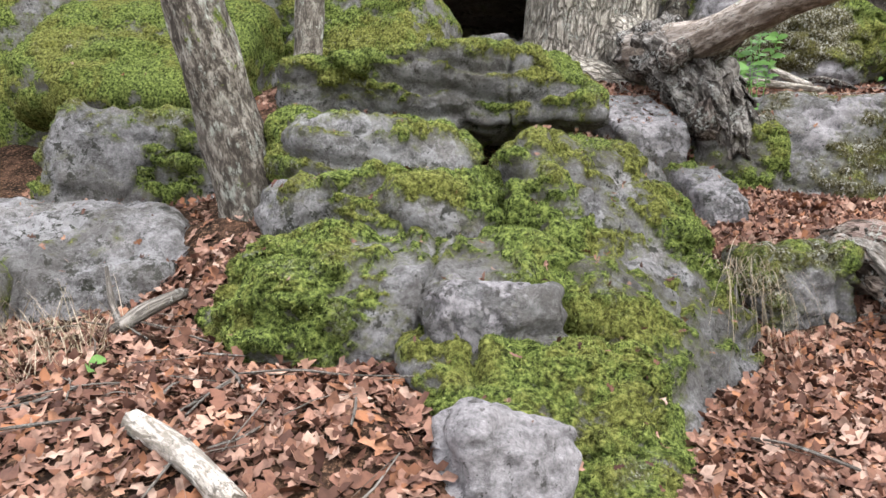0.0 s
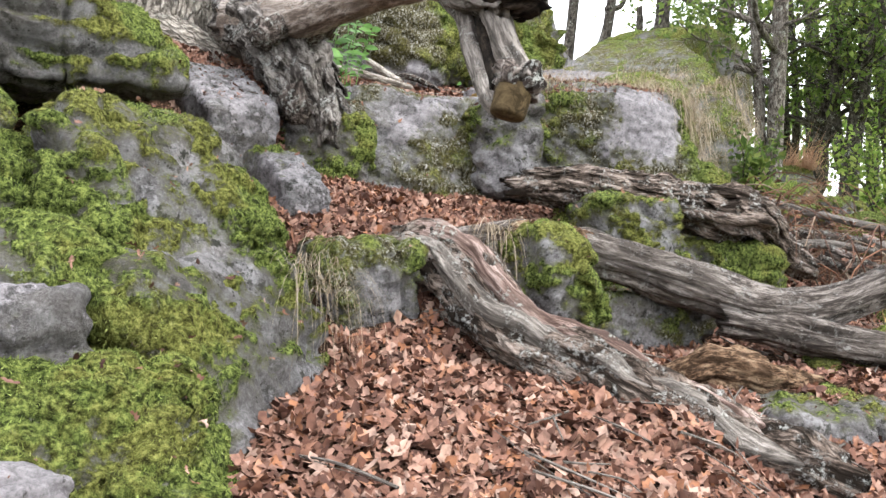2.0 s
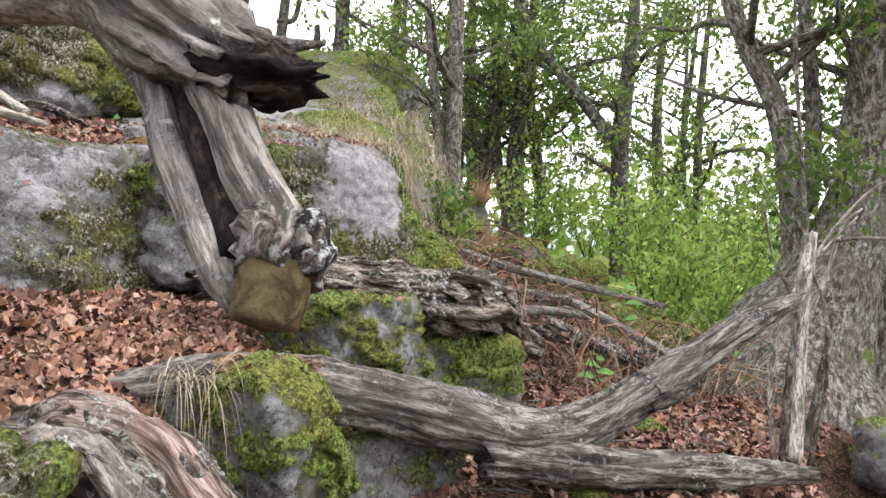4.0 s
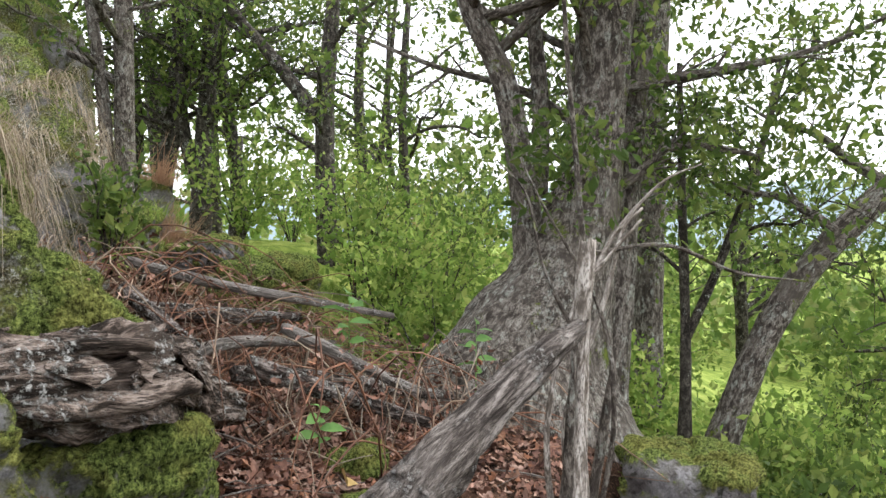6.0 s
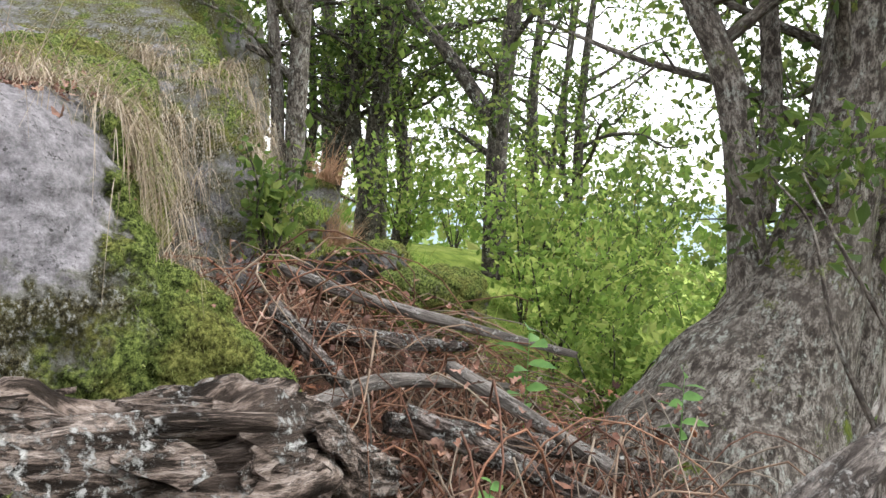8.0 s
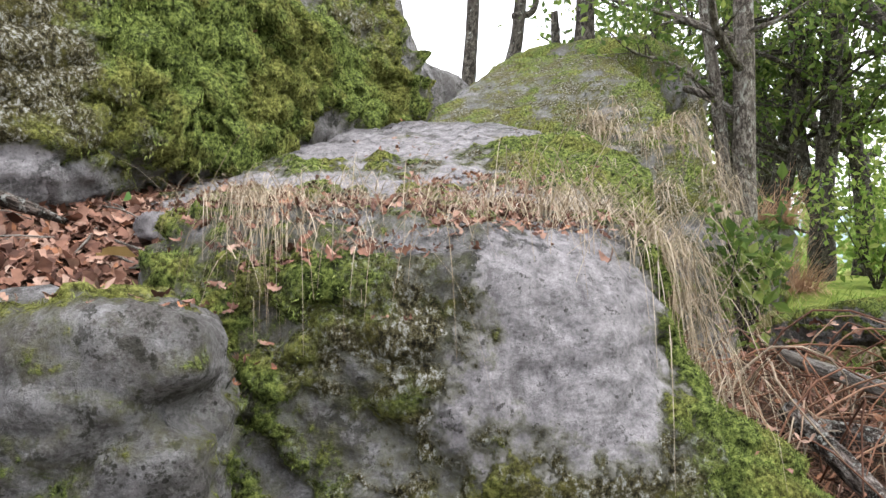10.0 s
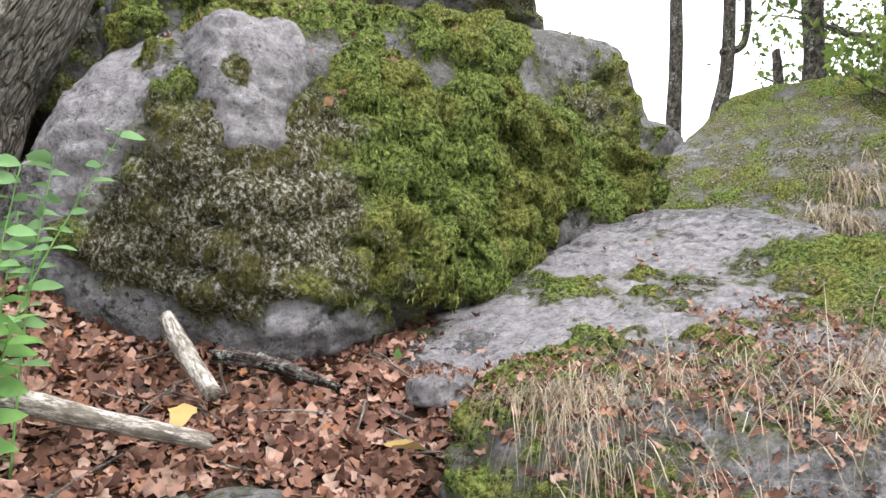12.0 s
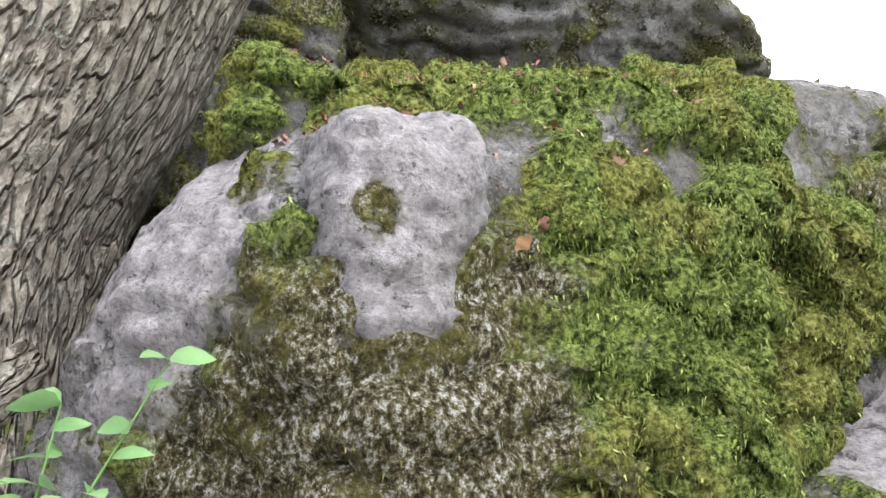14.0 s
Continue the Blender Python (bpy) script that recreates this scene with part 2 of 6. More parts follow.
    nt.links.new(h, hh.inputs[2])
    nt.links.new(hm, hh.inputs[3])
    bumped(nt, b, hh.outputs[0], 1.0, 0.05)
    return m


def leafy(name, cols, rough=0.55, thin=0.25, pscale=9.0, alt=None, spec=0.08):
    """Leaf or blade material: colour by piece, with a wash of slow noise."""
    m, nt, b = material(name, rough, spec)
    c = ramp(nt, island(nt), [(k / (len(cols) - 1), col) for k, col in enumerate(cols)])
    n = noise_tex(nt, place(nt), pscale, 4)
    c = mix(nt, calc(nt, "MULTIPLY", band(nt, n, 0.38, 0.68), 0.6), c, tuple(0.6 * v for v in cols[0]))
    if alt:
        c = mix(nt, calc(nt, "MULTIPLY", band(nt, noise_tex(nt, place(nt), 2.7, 5, 0.65), 0.47, 0.58), 0.5), c, mix(nt, 0.5, c, alt))
    nt.links.new(c, b.inputs["Base Color"])
    if thin:
        tr = nd(nt, "ShaderNodeBsdfTranslucent")
        nt.links.new(c, tr.inputs["Color"])
        mx = nd(nt, "ShaderNodeMixShader")
        mx.inputs[0].default_value = thin
        nt.links.new(b.outputs[0], mx.inputs[1])
        nt.links.new(tr.outputs[0], mx.inputs[2])
        nt.links.new(mx.outputs[0], nt.nodes["Material Output"].inputs["Surface"])
    return m


def wood(name, dark, mid_c, light, grain=(14, 14, 1.6), spot=0.0, spot_col=(0.42, 0.44, 0.40), bump=0.7, dist=0.02, moss=0.0, plates=0.0, warp=0.5, plate_map=None, spot_grain=False, fibre=0.75):
    """Bark or weathered timber along the stored grain."""
    m, nt, b = material(name, 0.85, 0.06)
    g = place(nt, "grain", grain)
    pos = place(nt)
    a = noise_tex(nt, g, 2.2, 8, 0.68, warp)
    f = noise_tex(nt, g, 9.0, 5, 0.7)
    c = ramp(nt, a, [(0.38, tuple(0.6 * q for q in dark)), (0.45, dark), (0.52, mid_c), (0.62, light)])
    c = mix(nt, calc(nt, "MULTIPLY", band(nt, f, 0.52, 0.40), fibre), c, tuple(0.4 * v for v in dark))
    c = mix(nt, calc(nt, "MULTIPLY", band(nt, noise_tex(nt, pos, 3.0, 4), 0.45, 0.7), 0.5), c, tuple(0.7 * v for v in mid_c))
    h = calc(nt, "ADD", a, calc(nt, "MULTIPLY", f, 0.5))
    if plates:
        pm = place(nt, "grain", plate_map or grain)
        jog = nd(nt, "ShaderNodeTexNoise", Scale=1.3, Detail=4.0)
        nt.links.new(pm, jog.inputs["Vector"])
        bent = mix(nt, 0.16, pm, mix(nt, 1.0, jog.outputs["Color"], (5, 5, 5), "MULTIPLY"))
        crack = band(nt, voro(nt, bent, 2.1, "DISTANCE_TO_EDGE"), 0.0, 0.16)
        crack = calc(nt, "MULTIPLY", crack, band(nt, noise_tex(nt, place(nt, "grain", plate_map or grain), 2.4, 5), 0.34, 0.44))
        c = mix(nt, calc(nt, "MULTIPLY", calc(nt, "SUBTRACT", 1.0, crack), plates), c, (0.06, 0.05, 0.042))
        h = calc(nt, "ADD", h, calc(nt, "MULTIPLY", crack, 1.6))
    if spot:
        s = calc(nt, "MULTIPLY", band(nt, noise_tex(nt, g if spot_grain else pos, 2.6 if spot_grain else 42, 6, 0.75), 0.5, 0.6), band(nt, noise_tex(nt, pos, 7, 4), 0.62 - 0.25 * spot, 0.72 - 0.25 * spot))
        c = mix(nt, calc(nt, "MULTIPLY", s, 0.85), c, spot_col)
        h = calc(nt, "ADD", h, calc(nt, "MULTIPLY", s, 0.4))
    if moss:
        s = band(nt, calc(nt, "ADD", noise_tex(nt, pos, 4, 5), calc(nt, "MULTIPLY", noise_tex(nt, pos, 40, 5, 0.7), 0.4)), 0.92 - 0.3 * moss, 1.0 - 0.3 * moss)
        c = mix(nt, s, c, ramp(nt, noise_tex(nt, pos, 60, 5), [(0.3, (0.03, 0.045, 0.01)), (0.7, (0.15, 0.18, 0.035))]))
    nt.links.new(c, b.inputs["Base Color"])
    bumped(nt, b, h, bump, dist)
    return m


ROCK = rock_material()
MOSS = leafy("green_moss", [(0.02, 0.034, 0.009), (0.10, 0.142, 0.034), (0.20, 0.255, 0.062), (0.265, 0.325, 0.088), (0.34, 0.385, 0.13)], 0.8, 0.1, 13.0, (0.24, 0.19, 0.07))
MOSS_DRY = leafy("olive_moss", [(0.022, 0.018, 0.008), (0.07, 0.06, 0.02), (0.13, 0.115, 0.035), (0.17, 0.17, 0.045), (0.32, 0.27, 0.13)], 0.85, 0.15, 5.0)
LITTER = leafy("dead_oak_leaf", [(0.04, 0.02, 0.016), (0.15, 0.072, 0.05), (0.23, 0.122, 0.088), (0.31, 0.185, 0.14), (0.09, 0.045, 0.034), (0.26, 0.115, 0.06), (0.36, 0.25, 0.20), (0.19, 0.098, 0.07), (0.06, 0.03, 0.023), (0.21, 0.105, 0.07)], 0.6, 0.0, 22.0)
STRAW = leafy("dry_grass", [(0.22, 0.165, 0.11), (0.36, 0.29, 0.21), (0.50, 0.43, 0.345), (0.30, 0.25, 0.15)], 0.6, 0.25)
FOLIAGE = leafy("tree_leaf", [(0.05, 0.085, 0.022), (0.095, 0.15, 0.035), (0.15, 0.215, 0.05), (0.25, 0.29, 0.08)], 0.45, 0.5, 0.8)
BRIGHT = leafy("shrub_leaf", [(0.09, 0.15, 0.03), (0.18, 0.28, 0.06), (0.28, 0.38, 0.09), (0.40, 0.45, 0.14)], 0.5, 0.55, 1.2)
FRESH = leafy("fresh_leaf", [(0.10, 0.22, 0.07), (0.15, 0.29, 0.085), (0.22, 0.36, 0.11)], 0.45, 0.4)
BRAMBLE = leafy("bramble_stem", [(0.07, 0.035, 0.025), (0.17, 0.085, 0.055), (0.26, 0.13, 0.08), (0.30, 0.24, 0.18), (0.14, 0.12, 0.10)], 0.7, 0.0)
BARK_LIVE = wood("lichened_bark", (0.06, 0.05, 0.042), (0.155, 0.135, 0.115), (0.27, 0.25, 0.22), (11, 11, 5), spot=0.55, spot_col=(0.34, 0.35, 0.31), bump=0.9, dist=0.02, moss=0.35, spot_grain=True)
BARK_OLD = wood("furrowed_bark", (0.27, 0.24, 0.205), (0.37, 0.335, 0.29), (0.50, 0.465, 0.41), (9, 9, 6), spot=0.4, bump=1.0, dist=0.035, plates=0.62, moss=0.15, warp=0.1, plate_map=(12, 12, 3.4), fibre=0.35)
BARK_FAR = wood("dark_bark", (0.03, 0.026, 0.022), (0.075, 0.066, 0.055), (0.14, 0.125, 0.105), (8, 8, 5), spot=0.3, bump=0.5)
DEAD_BARK = wood("dead_bark", (0.024, 0.018, 0.015), (0.12, 0.096, 0.084), (0.30, 0.262, 0.24), (12, 12, 3.0), spot=0.75, spot_col=(0.48, 0.49, 0.46), bump=1.0, dist=0.03)
LICHEN_BARK = wood("lichen_flaked_bark", (0.05, 0.042, 0.038), (0.17, 0.155, 0.145), (0.36, 0.345, 0.33), (14, 14, 9), spot=0.9, spot_col=(0.44, 0.44, 0.43), bump=1.0, dist=0.02)
ROOT_BARK = wood("grey_root_bark", (0.045, 0.038, 0.034), (0.16, 0.142, 0.13), (0.34, 0.315, 0.295), (12, 12, 4), spot=0.6, spot_col=(0.42, 0.42, 0.40), bump=1.0, dist=0.025)
GREY_LOG = wood("grey_log_wood", (0.06, 0.05, 0.044), (0.155, 0.134, 0.12), (0.28, 0.25, 0.23), (15, 15, 2.2), spot=0.5, spot_col=(0.30, 0.29, 0.275), bump=1.0, dist=0.025, warp=0.6, fibre=0.7)
DEAD_WOOD = wood("weathered_wood", (0.10, 0.088, 0.078), (0.19, 0.168, 0.15), (0.30, 0.272, 0.248), (15, 15, 1.6), spot=0.45, spot_col=(0.40, 0.39, 0.365), bump=0.9, dist=0.02, warp=0.6, fibre=0.6)
BROWN_BARK = wood("brown_dead_bark", (0.024, 0.018, 0.014), (0.15, 0.115, 0.095), (0.34, 0.285, 0.25), (15, 15, 2.6), spot=0.6, spot_col=(0.45, 0.45, 0.43), bump=1.0, dist=0.03, warp=0.2)
TAN_WOOD = wood("bare_tan_wood", (0.19, 0.15, 0.125), (0.30, 0.255, 0.225), (0.41, 0.365, 0.335), (9, 9, 2.0), spot=0.25, bump=0.5, dist=0.012)
RED_WOOD = wood("reddish_wood", (0.09, 0.058, 0.048), (0.21, 0.15, 0.13), (0.35, 0.275, 0.25), (20, 20, 1.6), spot=0.3, bump=0.9, dist=0.015, fibre=0.7)
ROTTEN = wood("rotten_wood", (0.05, 0.03, 0.018), (0.17, 0.105, 0.065), (0.31, 0.225, 0.15), (16, 16, 5), bump=1.0, dist=0.03)
# near-black: colours the shade in the limb's gap, and the broken tip
NEAR_BLACK = wood("near_black_wood", (0.006, 0.005, 0.004), (0.018, 0.014, 0.011), (0.045, 0.034, 0.026), (10, 10, 3), bump=0.6)
BROWN_PEG = wood("brown_core_wood", (0.035, 0.025, 0.013), (0.07, 0.05, 0.026), (0.11, 0.08, 0.042), (10, 10, 10), bump=0.4, dist=0.01, fibre=0.3)
PALE_BRANCH = wood("pale_branch_bark", (0.17, 0.145, 0.12), (0.36, 0.325, 0.29), (0.52, 0.485, 0.44), (14, 14, 4), spot=0.3, spot_col=(0.08, 0.07, 0.06), bump=0.5)


def soil_material():
    m, nt, b = material("leafy_soil", 0.95, 0.04)
    pos = place(nt)
    a, f = noise_tex(nt, pos, 9, 7, 0.7), noise_tex(nt, pos, 60, 5, 0.7)
    soil = ramp(nt, a, [(0.35, (0.008, 0.006, 0.005)), (0.5, (0.028, 0.017, 0.012)), (0.65, (0.08, 0.045, 0.03))])
    soil = mix(nt, calc(nt, "MULTIPLY", band(nt, f, 0.5, 0.65), 0.5), soil, (0.28, 0.16, 0.10))
    grass = ramp(nt, noise_tex(nt, pos, 2.0, 8, 0.7), [(0.35, (0.08, 0.12, 0.022)), (0.52, (0.18, 0.235, 0.05)), (0.68, (0.31, 0.33, 0.10))])
    at = nd(nt, "ShaderNodeAttribute")
    at.attribute_name = "meadow"
    nt.links.new(mix(nt, at.outputs["Fac"], soil, grass), b.inputs["Base Color"])
    bumped(nt, b, calc(nt, "ADD", a, calc(nt, "MULTIPLY", f, 0.4)), 0.8, 0.04)
    return m


SOIL = soil_material()


def plain(name, cols, scale=1.0, rough=0.9):
    m, nt, b = material(name, rough, 0.1)
    nt.links.new(ramp(nt, noise_tex(nt, place(nt), scale, 8, 0.7), [(0.35, cols[0]), (0.65, cols[1])]), b.inputs["Base Color"])
    return m


# blue-grey tint puts the haze of distance into the woods' colour
HILL = plain("haze_tinted_woods", [(0.16, 0.21, 0.23), (0.26, 0.31, 0.34)], 0.02)

# ---- ground ----
def ground_z(x, y):
    x, y = np.asarray(x, float), np.asarray(y, float)
    y0 = y
    y = y - 0.45 * smooth(1.9, 2.6, x) * smooth(4.4, 3.9, y)
    slope = np.interp(y, [-8, 0, 1, 2, 2.9, 3.6, 4.3, 4.68, 5.05, 5.6, 6.4, 8, 12, 40], [-2.2, 0.08, 0.5, 0.93, 1.05, 1.56, 1.74, 1.82, 2.38, 2.66, 2.9, 3.3, 3.9, 4.4])
    y = y0
    slope = slope + 0.16 * smooth(0.5, -0.3, x) * smooth(1.0, 2.0, y) * smooth(3.2, 2.6, y) - 0.55 * smooth(-1.7, -2.3, x) * smooth(4.0, 4.6, y) * smooth(7.0, 6.0, y) - 0.15 * smooth(-0.9, -1.5, x) * smooth(2.6, 3.1, y) * smooth(4.2, 3.6, y)
    east = np.interp(y, [-8, 1, 2.6, 4, 5.4, 8.5, 12, 40], [-2.5, 0.2, 1.05, 1.16, 1.7, 2.1, 2.2, 0.5])
    z = slope + (east - slope) * smooth(3.4, 5.0, x)
    z = z - smooth(6.2, 11, x) * (1 - smooth(3.0, 8.0, y)) * 1.2
    far = np.hypot(x - 3, y - 4)
    z = z + (-3.0 - z) * smooth(14, 45, far) * smooth(-2, 14, x + 0.25 * (10 - y))
    z = z + 0.16 * np.exp(-((x - 1.98) ** 2 + (y - 6.2) ** 2) / 0.06)
    p = np.stack([x.ravel() * 0.9, y.ravel() * 0.9, np.zeros(x.size)], -1)
    bump = (0.09 * fbm(p, 3, 3) + 0.025 * fbm(p * 5, 2, 9)).reshape(x.shape)
    return z + bump


def spaced(lo, fine_lo, fine_hi, hi, step, grow=1.35):
    v = list(np.arange(fine_lo, fine_hi, step))
    s, w = step, fine_hi
    while w < hi:
        v.append(w)
        s *= grow
        w += s
    v.append(hi)
    s, w, left = step, fine_lo - step, []
    while w > lo:
        left.append(w)
        s *= grow
        w -= s
    return np.array([lo] + left[::-1] + v)


gx, gy = spaced(-900, -3, 8, 900, 0.075, 1.16), spaced(-900, 0.0, 8, 900, 0.075, 1.16)
GX, GY = np.meshgrid(gx, gy)
GZ = ground_z(GX, GY)
ni, nj = len(gy), len(gx)
ii, jj = np.meshgrid(np.arange(ni - 1), np.arange(nj - 1), indexing="ij")
gf = np.stack([ii * nj + jj, ii * nj + jj + 1, (ii + 1) * nj + jj + 1, (ii + 1) * nj + jj], -1).reshape(-1, 4)
meadow = smooth(8.5, 13, GX + 0.15 * np.abs(GY - 4)).ravel()
ground_me = mesh_of("ground", np.stack([GX, GY, GZ], -1).reshape(-1, 3), gf, [SOIL], attrs={"meadow": meadow})
tagged(new("ground", ground_me), "brown leaf-strewn soil on a rocky slope falling to a green meadow", "ground", kind="structure")

# ---- rocks ----
SPHERES = {}


def sphere(n):
    if n not in SPHERES:
        bm = bmesh.new()
        bmesh.ops.create_icosphere(bm, subdivisions=n, radius=1.0)
        bm.verts.ensure_lookup_table()
        SPHERES[n] = (np.array([v.co[:] for v in bm.verts]), np.array([[v.index for v in f.verts] for f in bm.faces]))
        bm.free()
    return SPHERES[n]


def vertex_normals(v, f):
    fn = np.cross(v[f[:, 1]] - v[f[:, 0]], v[f[:, 2]] - v[f[:, 0]])
    n = np.zeros_like(v)
    for k in range(3):
        np.add.at(n, f[:, k], fn)
    return unit(n), fn


SURFACES = []


def tufts(name, v, f, moss, fn, density, size, mat, parent, rng, droop=0.5):
    """Single moss shoots over the mossy faces."""
    area = np.linalg.norm(fn, axis=1) * 0.5
    w = area * np.clip(moss[f].mean(1) * 1.6 - 0.75, 0, 1)
    total = w.sum()
    n = int(min(total * density * 1.5, 60000))
    if n < 30:
        return
    pick = rng.choice(len(f), n, p=w / total)
    a, b = rng.random(n), rng.random(n)
    flip = a + b > 1
    a[flip], b[flip] = 1 - a[flip], 1 - b[flip]
    tri = v[f[pick]]
    base = tri[:, 0] + (tri[:, 1] - tri[:, 0]) * a[:, None] + (tri[:, 2] - tri[:, 0]) * b[:, None]
    nn = unit(fn[pick])
    ln = size * (0.5 + rng.random(n))[:, None]
    steep = (1 - np.clip(nn[:, 2:3], 0, 1))
    way = unit(nn * 0.8 + rng.normal(0, 0.45, (n, 3)) + np.array([0, 0, -1]) * droop * steep * 1.6 + np.array([0, 0, 0.3]))
    side = unit(np.cross(way, rng.normal(0, 1, (n, 3)))) * ln * 0.15
    base = base - nn * 0.004
    vv = np.stack([base - side, base + side, base + way * ln], 1).reshape(-1, 3)
    ff = np.arange(3 * n).reshape(-1, 3)
    part_of(name, mesh_of(name, vv, ff, [mat], False), parent, "dense fuzzy cushion of moss shoots", "stuff")


def boulder(label, c, half, turn=0.0, tilt=(0, 0), planes=(), p=9, rough=0.05, seed=1, detail=6, base=0.0, up=0.5, patches=(), dry=0.2, dry_at=(), fuzz=0, fuzz_len=0.013, cuts=4, lump=0.7, cracks=0.0, ledge=1.0, pale_at=(), hang=0.5, category="rock", group="", name="boulder"):
    """A faceted boulder: a softened polyhedron of its box's sides and further planes (normal, point), with relief and moss.
    patches: x, y, z, reach, gain of moss."""
    rng = np.random.default_rng(seed)
    d, f = sphere(detail)
    c = np.asarray(c, float)
    r3 = np.array((Euler((radians(tilt[0]), radians(tilt[1]), radians(turn)))).to_matrix())
    ns, hs = [], []
    for k in range(3):
        for s in (1, -1):
            ns.append(r3[:, k] * s)
            hs.append(half[k])
    for nrm, pt in planes:
        nrm = unit(nrm)
        h = float(nrm @ (np.asarray(pt, float) - c))
        ns.append(nrm)
        hs.append(max(h, 0.05))
    for k in range(cuts):
        nrm = unit(rng.normal(0, 1, 3) * (1, 1, 0.7))
        ns.append(nrm)
        hs.append(float(np.abs(r3.T @ nrm) @ np.asarray(half)) * (0.80 + 0.12 * rng.random()))
    ns, hs = np.array(ns), np.array(hs)
    q = np.maximum(d @ ns.T, 0) / hs
    rad = (q**p).sum(1) ** (-1.0 / p)
    v = c + d * rad[:, None]
    nrm, _ = vertex_normals(v, f)
    size = float(np.mean(half))
    v = v + nrm * (rough * size * fbm(v * (1.1 / size) + seed, 3, seed))[:, None]
    fine = 0.016 * fbm(v * 6 + seed, 4, seed + 3, 0.6) - 0.016 * np.abs(fbm(v * 9 + seed, 3, seed + 4, 0.6))
    ridge = -0.011 * smooth(0.10, 0.0, np.abs(fbm(v * np.array([2.4, 2.4, 3.0]) + seed * 2.3, 3, seed + 8)))
    bed = unit(np.array([0.25, -0.3, 1.0]) + rng.normal(0, 0.2, 3))
    step = ((v @ bed) * (5.5 + 2 * rng.random()) + 0.9 * fbm(v * 1.6 + seed, 3, seed + 61)) % 1.0
    step = smooth(0.0, 0.55, step) * smooth(1.0, 0.86, step) * smooth(-0.35, 0.2, vnoise(v * 1.9 + seed, seed + 62))
    joint = smooth(0.07, 0.0, np.abs(fbm(v * np.array([1.5, 1.5, 1.0]) + seed * 5.1, 2, seed + 63)))
    v = v + nrm * (fine + ridge * (1 + cracks * 3) + ledge * (0.032 * step - 0.034 * joint))[:, None]
    nrm, _ = vertex_normals(v, f)
    m = base + 0.24 + up * np.clip(nrm[:, 2], -0.4, 1) + 0.40 * fbm(v * 2.6 + 5, 3, seed + 21) + 0.32 * fbm(v * 8.5 + 5, 3, seed + 22, 0.65)
    for px, py, pz, reach, gain in patches:
        m = m + gain * np.exp(-((v - np.array([px, py, pz])) ** 2).sum(1) / reach**2)
    m = np.clip(m, 0, 1.0)
    lift = smooth(0.4, 0.75, m)
    clump = 1 - np.minimum(np.abs(vnoise(v * np.array([11.0, 11.0, 7.0]), seed + 31)) * 2.2, np.abs(vnoise(v * np.array([5.0, 5.0, 3.2]) + 9, seed + 32)) * 2.4)
    flat = v * np.array([3.2, 3.2, 0.7])
    lobe = (v[:, 2] * 5.5 + 1.7 * fbm(flat, 3, seed + 51)) % 1.0
    lobe = (1 - lobe) * smooth(0.0, 0.16, lobe) * smooth(-0.25, 0.25, vnoise(v * 2.2, seed + 52)) * (1 - smooth(0.45, 0.8, nrm[:, 2]))
    dr = np.full(len(v), dry) + 0.25 * fbm(v * 1.7, 2, seed + 41)
    for px, py, pz, reach, gain in dry_at:
        dr = dr + gain * np.exp(-((v - np.array([px, py, pz])) ** 2).sum(1) / reach**2)
    wet = 1 - 0.75 * smooth(0.35, 0.6, dr)
    v = v + nrm * (lump * lift * wet * (0.010 + 0.055 * (1 - np.clip(clump, 0, 1) ** 2) + 0.08 * lobe))[:, None]
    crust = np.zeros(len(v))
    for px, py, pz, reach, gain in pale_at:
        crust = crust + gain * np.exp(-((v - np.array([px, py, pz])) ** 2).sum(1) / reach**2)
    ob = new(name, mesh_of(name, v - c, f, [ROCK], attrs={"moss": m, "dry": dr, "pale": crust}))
    ob.location = c
    tagged(ob, label, category, group)
    bpy.context.view_layer.update()
    SURFACES.append((v, f))
    if fuzz:
        nrm2, fn = vertex_normals(v, f)
        brown = smooth(0.35, 0.6, dr)
        tufts("moss", v - c, f, m * (brown < 0.5), fn, fuzz, fuzz_len, MOSS, ob, rng, hang)
        tufts("moss", v - c, f, m * (brown >= 0.5), fn, fuzz * 0.12, fuzz_len * 0.8, MOSS_DRY, ob, rng, hang)
    return ob


# the mossy outcrop at the foot of the slope
boulder("low grey rock tongue thickly grown with bright green moss", (0.38, 2.35, 0.82), (0.42, 0.62, 0.42), 20, planes=[((0.0, -0.55, 0.8), (0.35, 2.15, 1.1)), ((0.75, -0.3, 0.6), (0.72, 2.3, 1.0))], seed=3, detail=7, base=0.15, up=0.55, patches=[(0.55, 2.4, 1.15, 0.5, 0.35)], fuzz=9000)
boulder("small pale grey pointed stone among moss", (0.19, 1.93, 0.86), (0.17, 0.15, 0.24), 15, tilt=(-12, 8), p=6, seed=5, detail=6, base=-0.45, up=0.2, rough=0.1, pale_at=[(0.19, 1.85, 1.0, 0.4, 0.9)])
boulder("long mossy grey ledge above brown leaves", (-0.22, 2.85, 1.2), (0.66, 0.42, 0.34), -4, planes=[((0, -0.6, 0.8), (-0.2, 2.55, 1.42)), ((-0.8, -0.4, 0.4), (-0.75, 2.7, 1.2))], p=6, seed=7, detail=7, base=0.05, up=0.42, patches=[(-0.6, 2.55, 1.35, 0.28, 0.7), (0.4, 2.6, 1.35, 0.2, 0.6), (0.1, 2.42, 1.3, 0.25, -0.7)], fuzz=8000, rough=0.07)
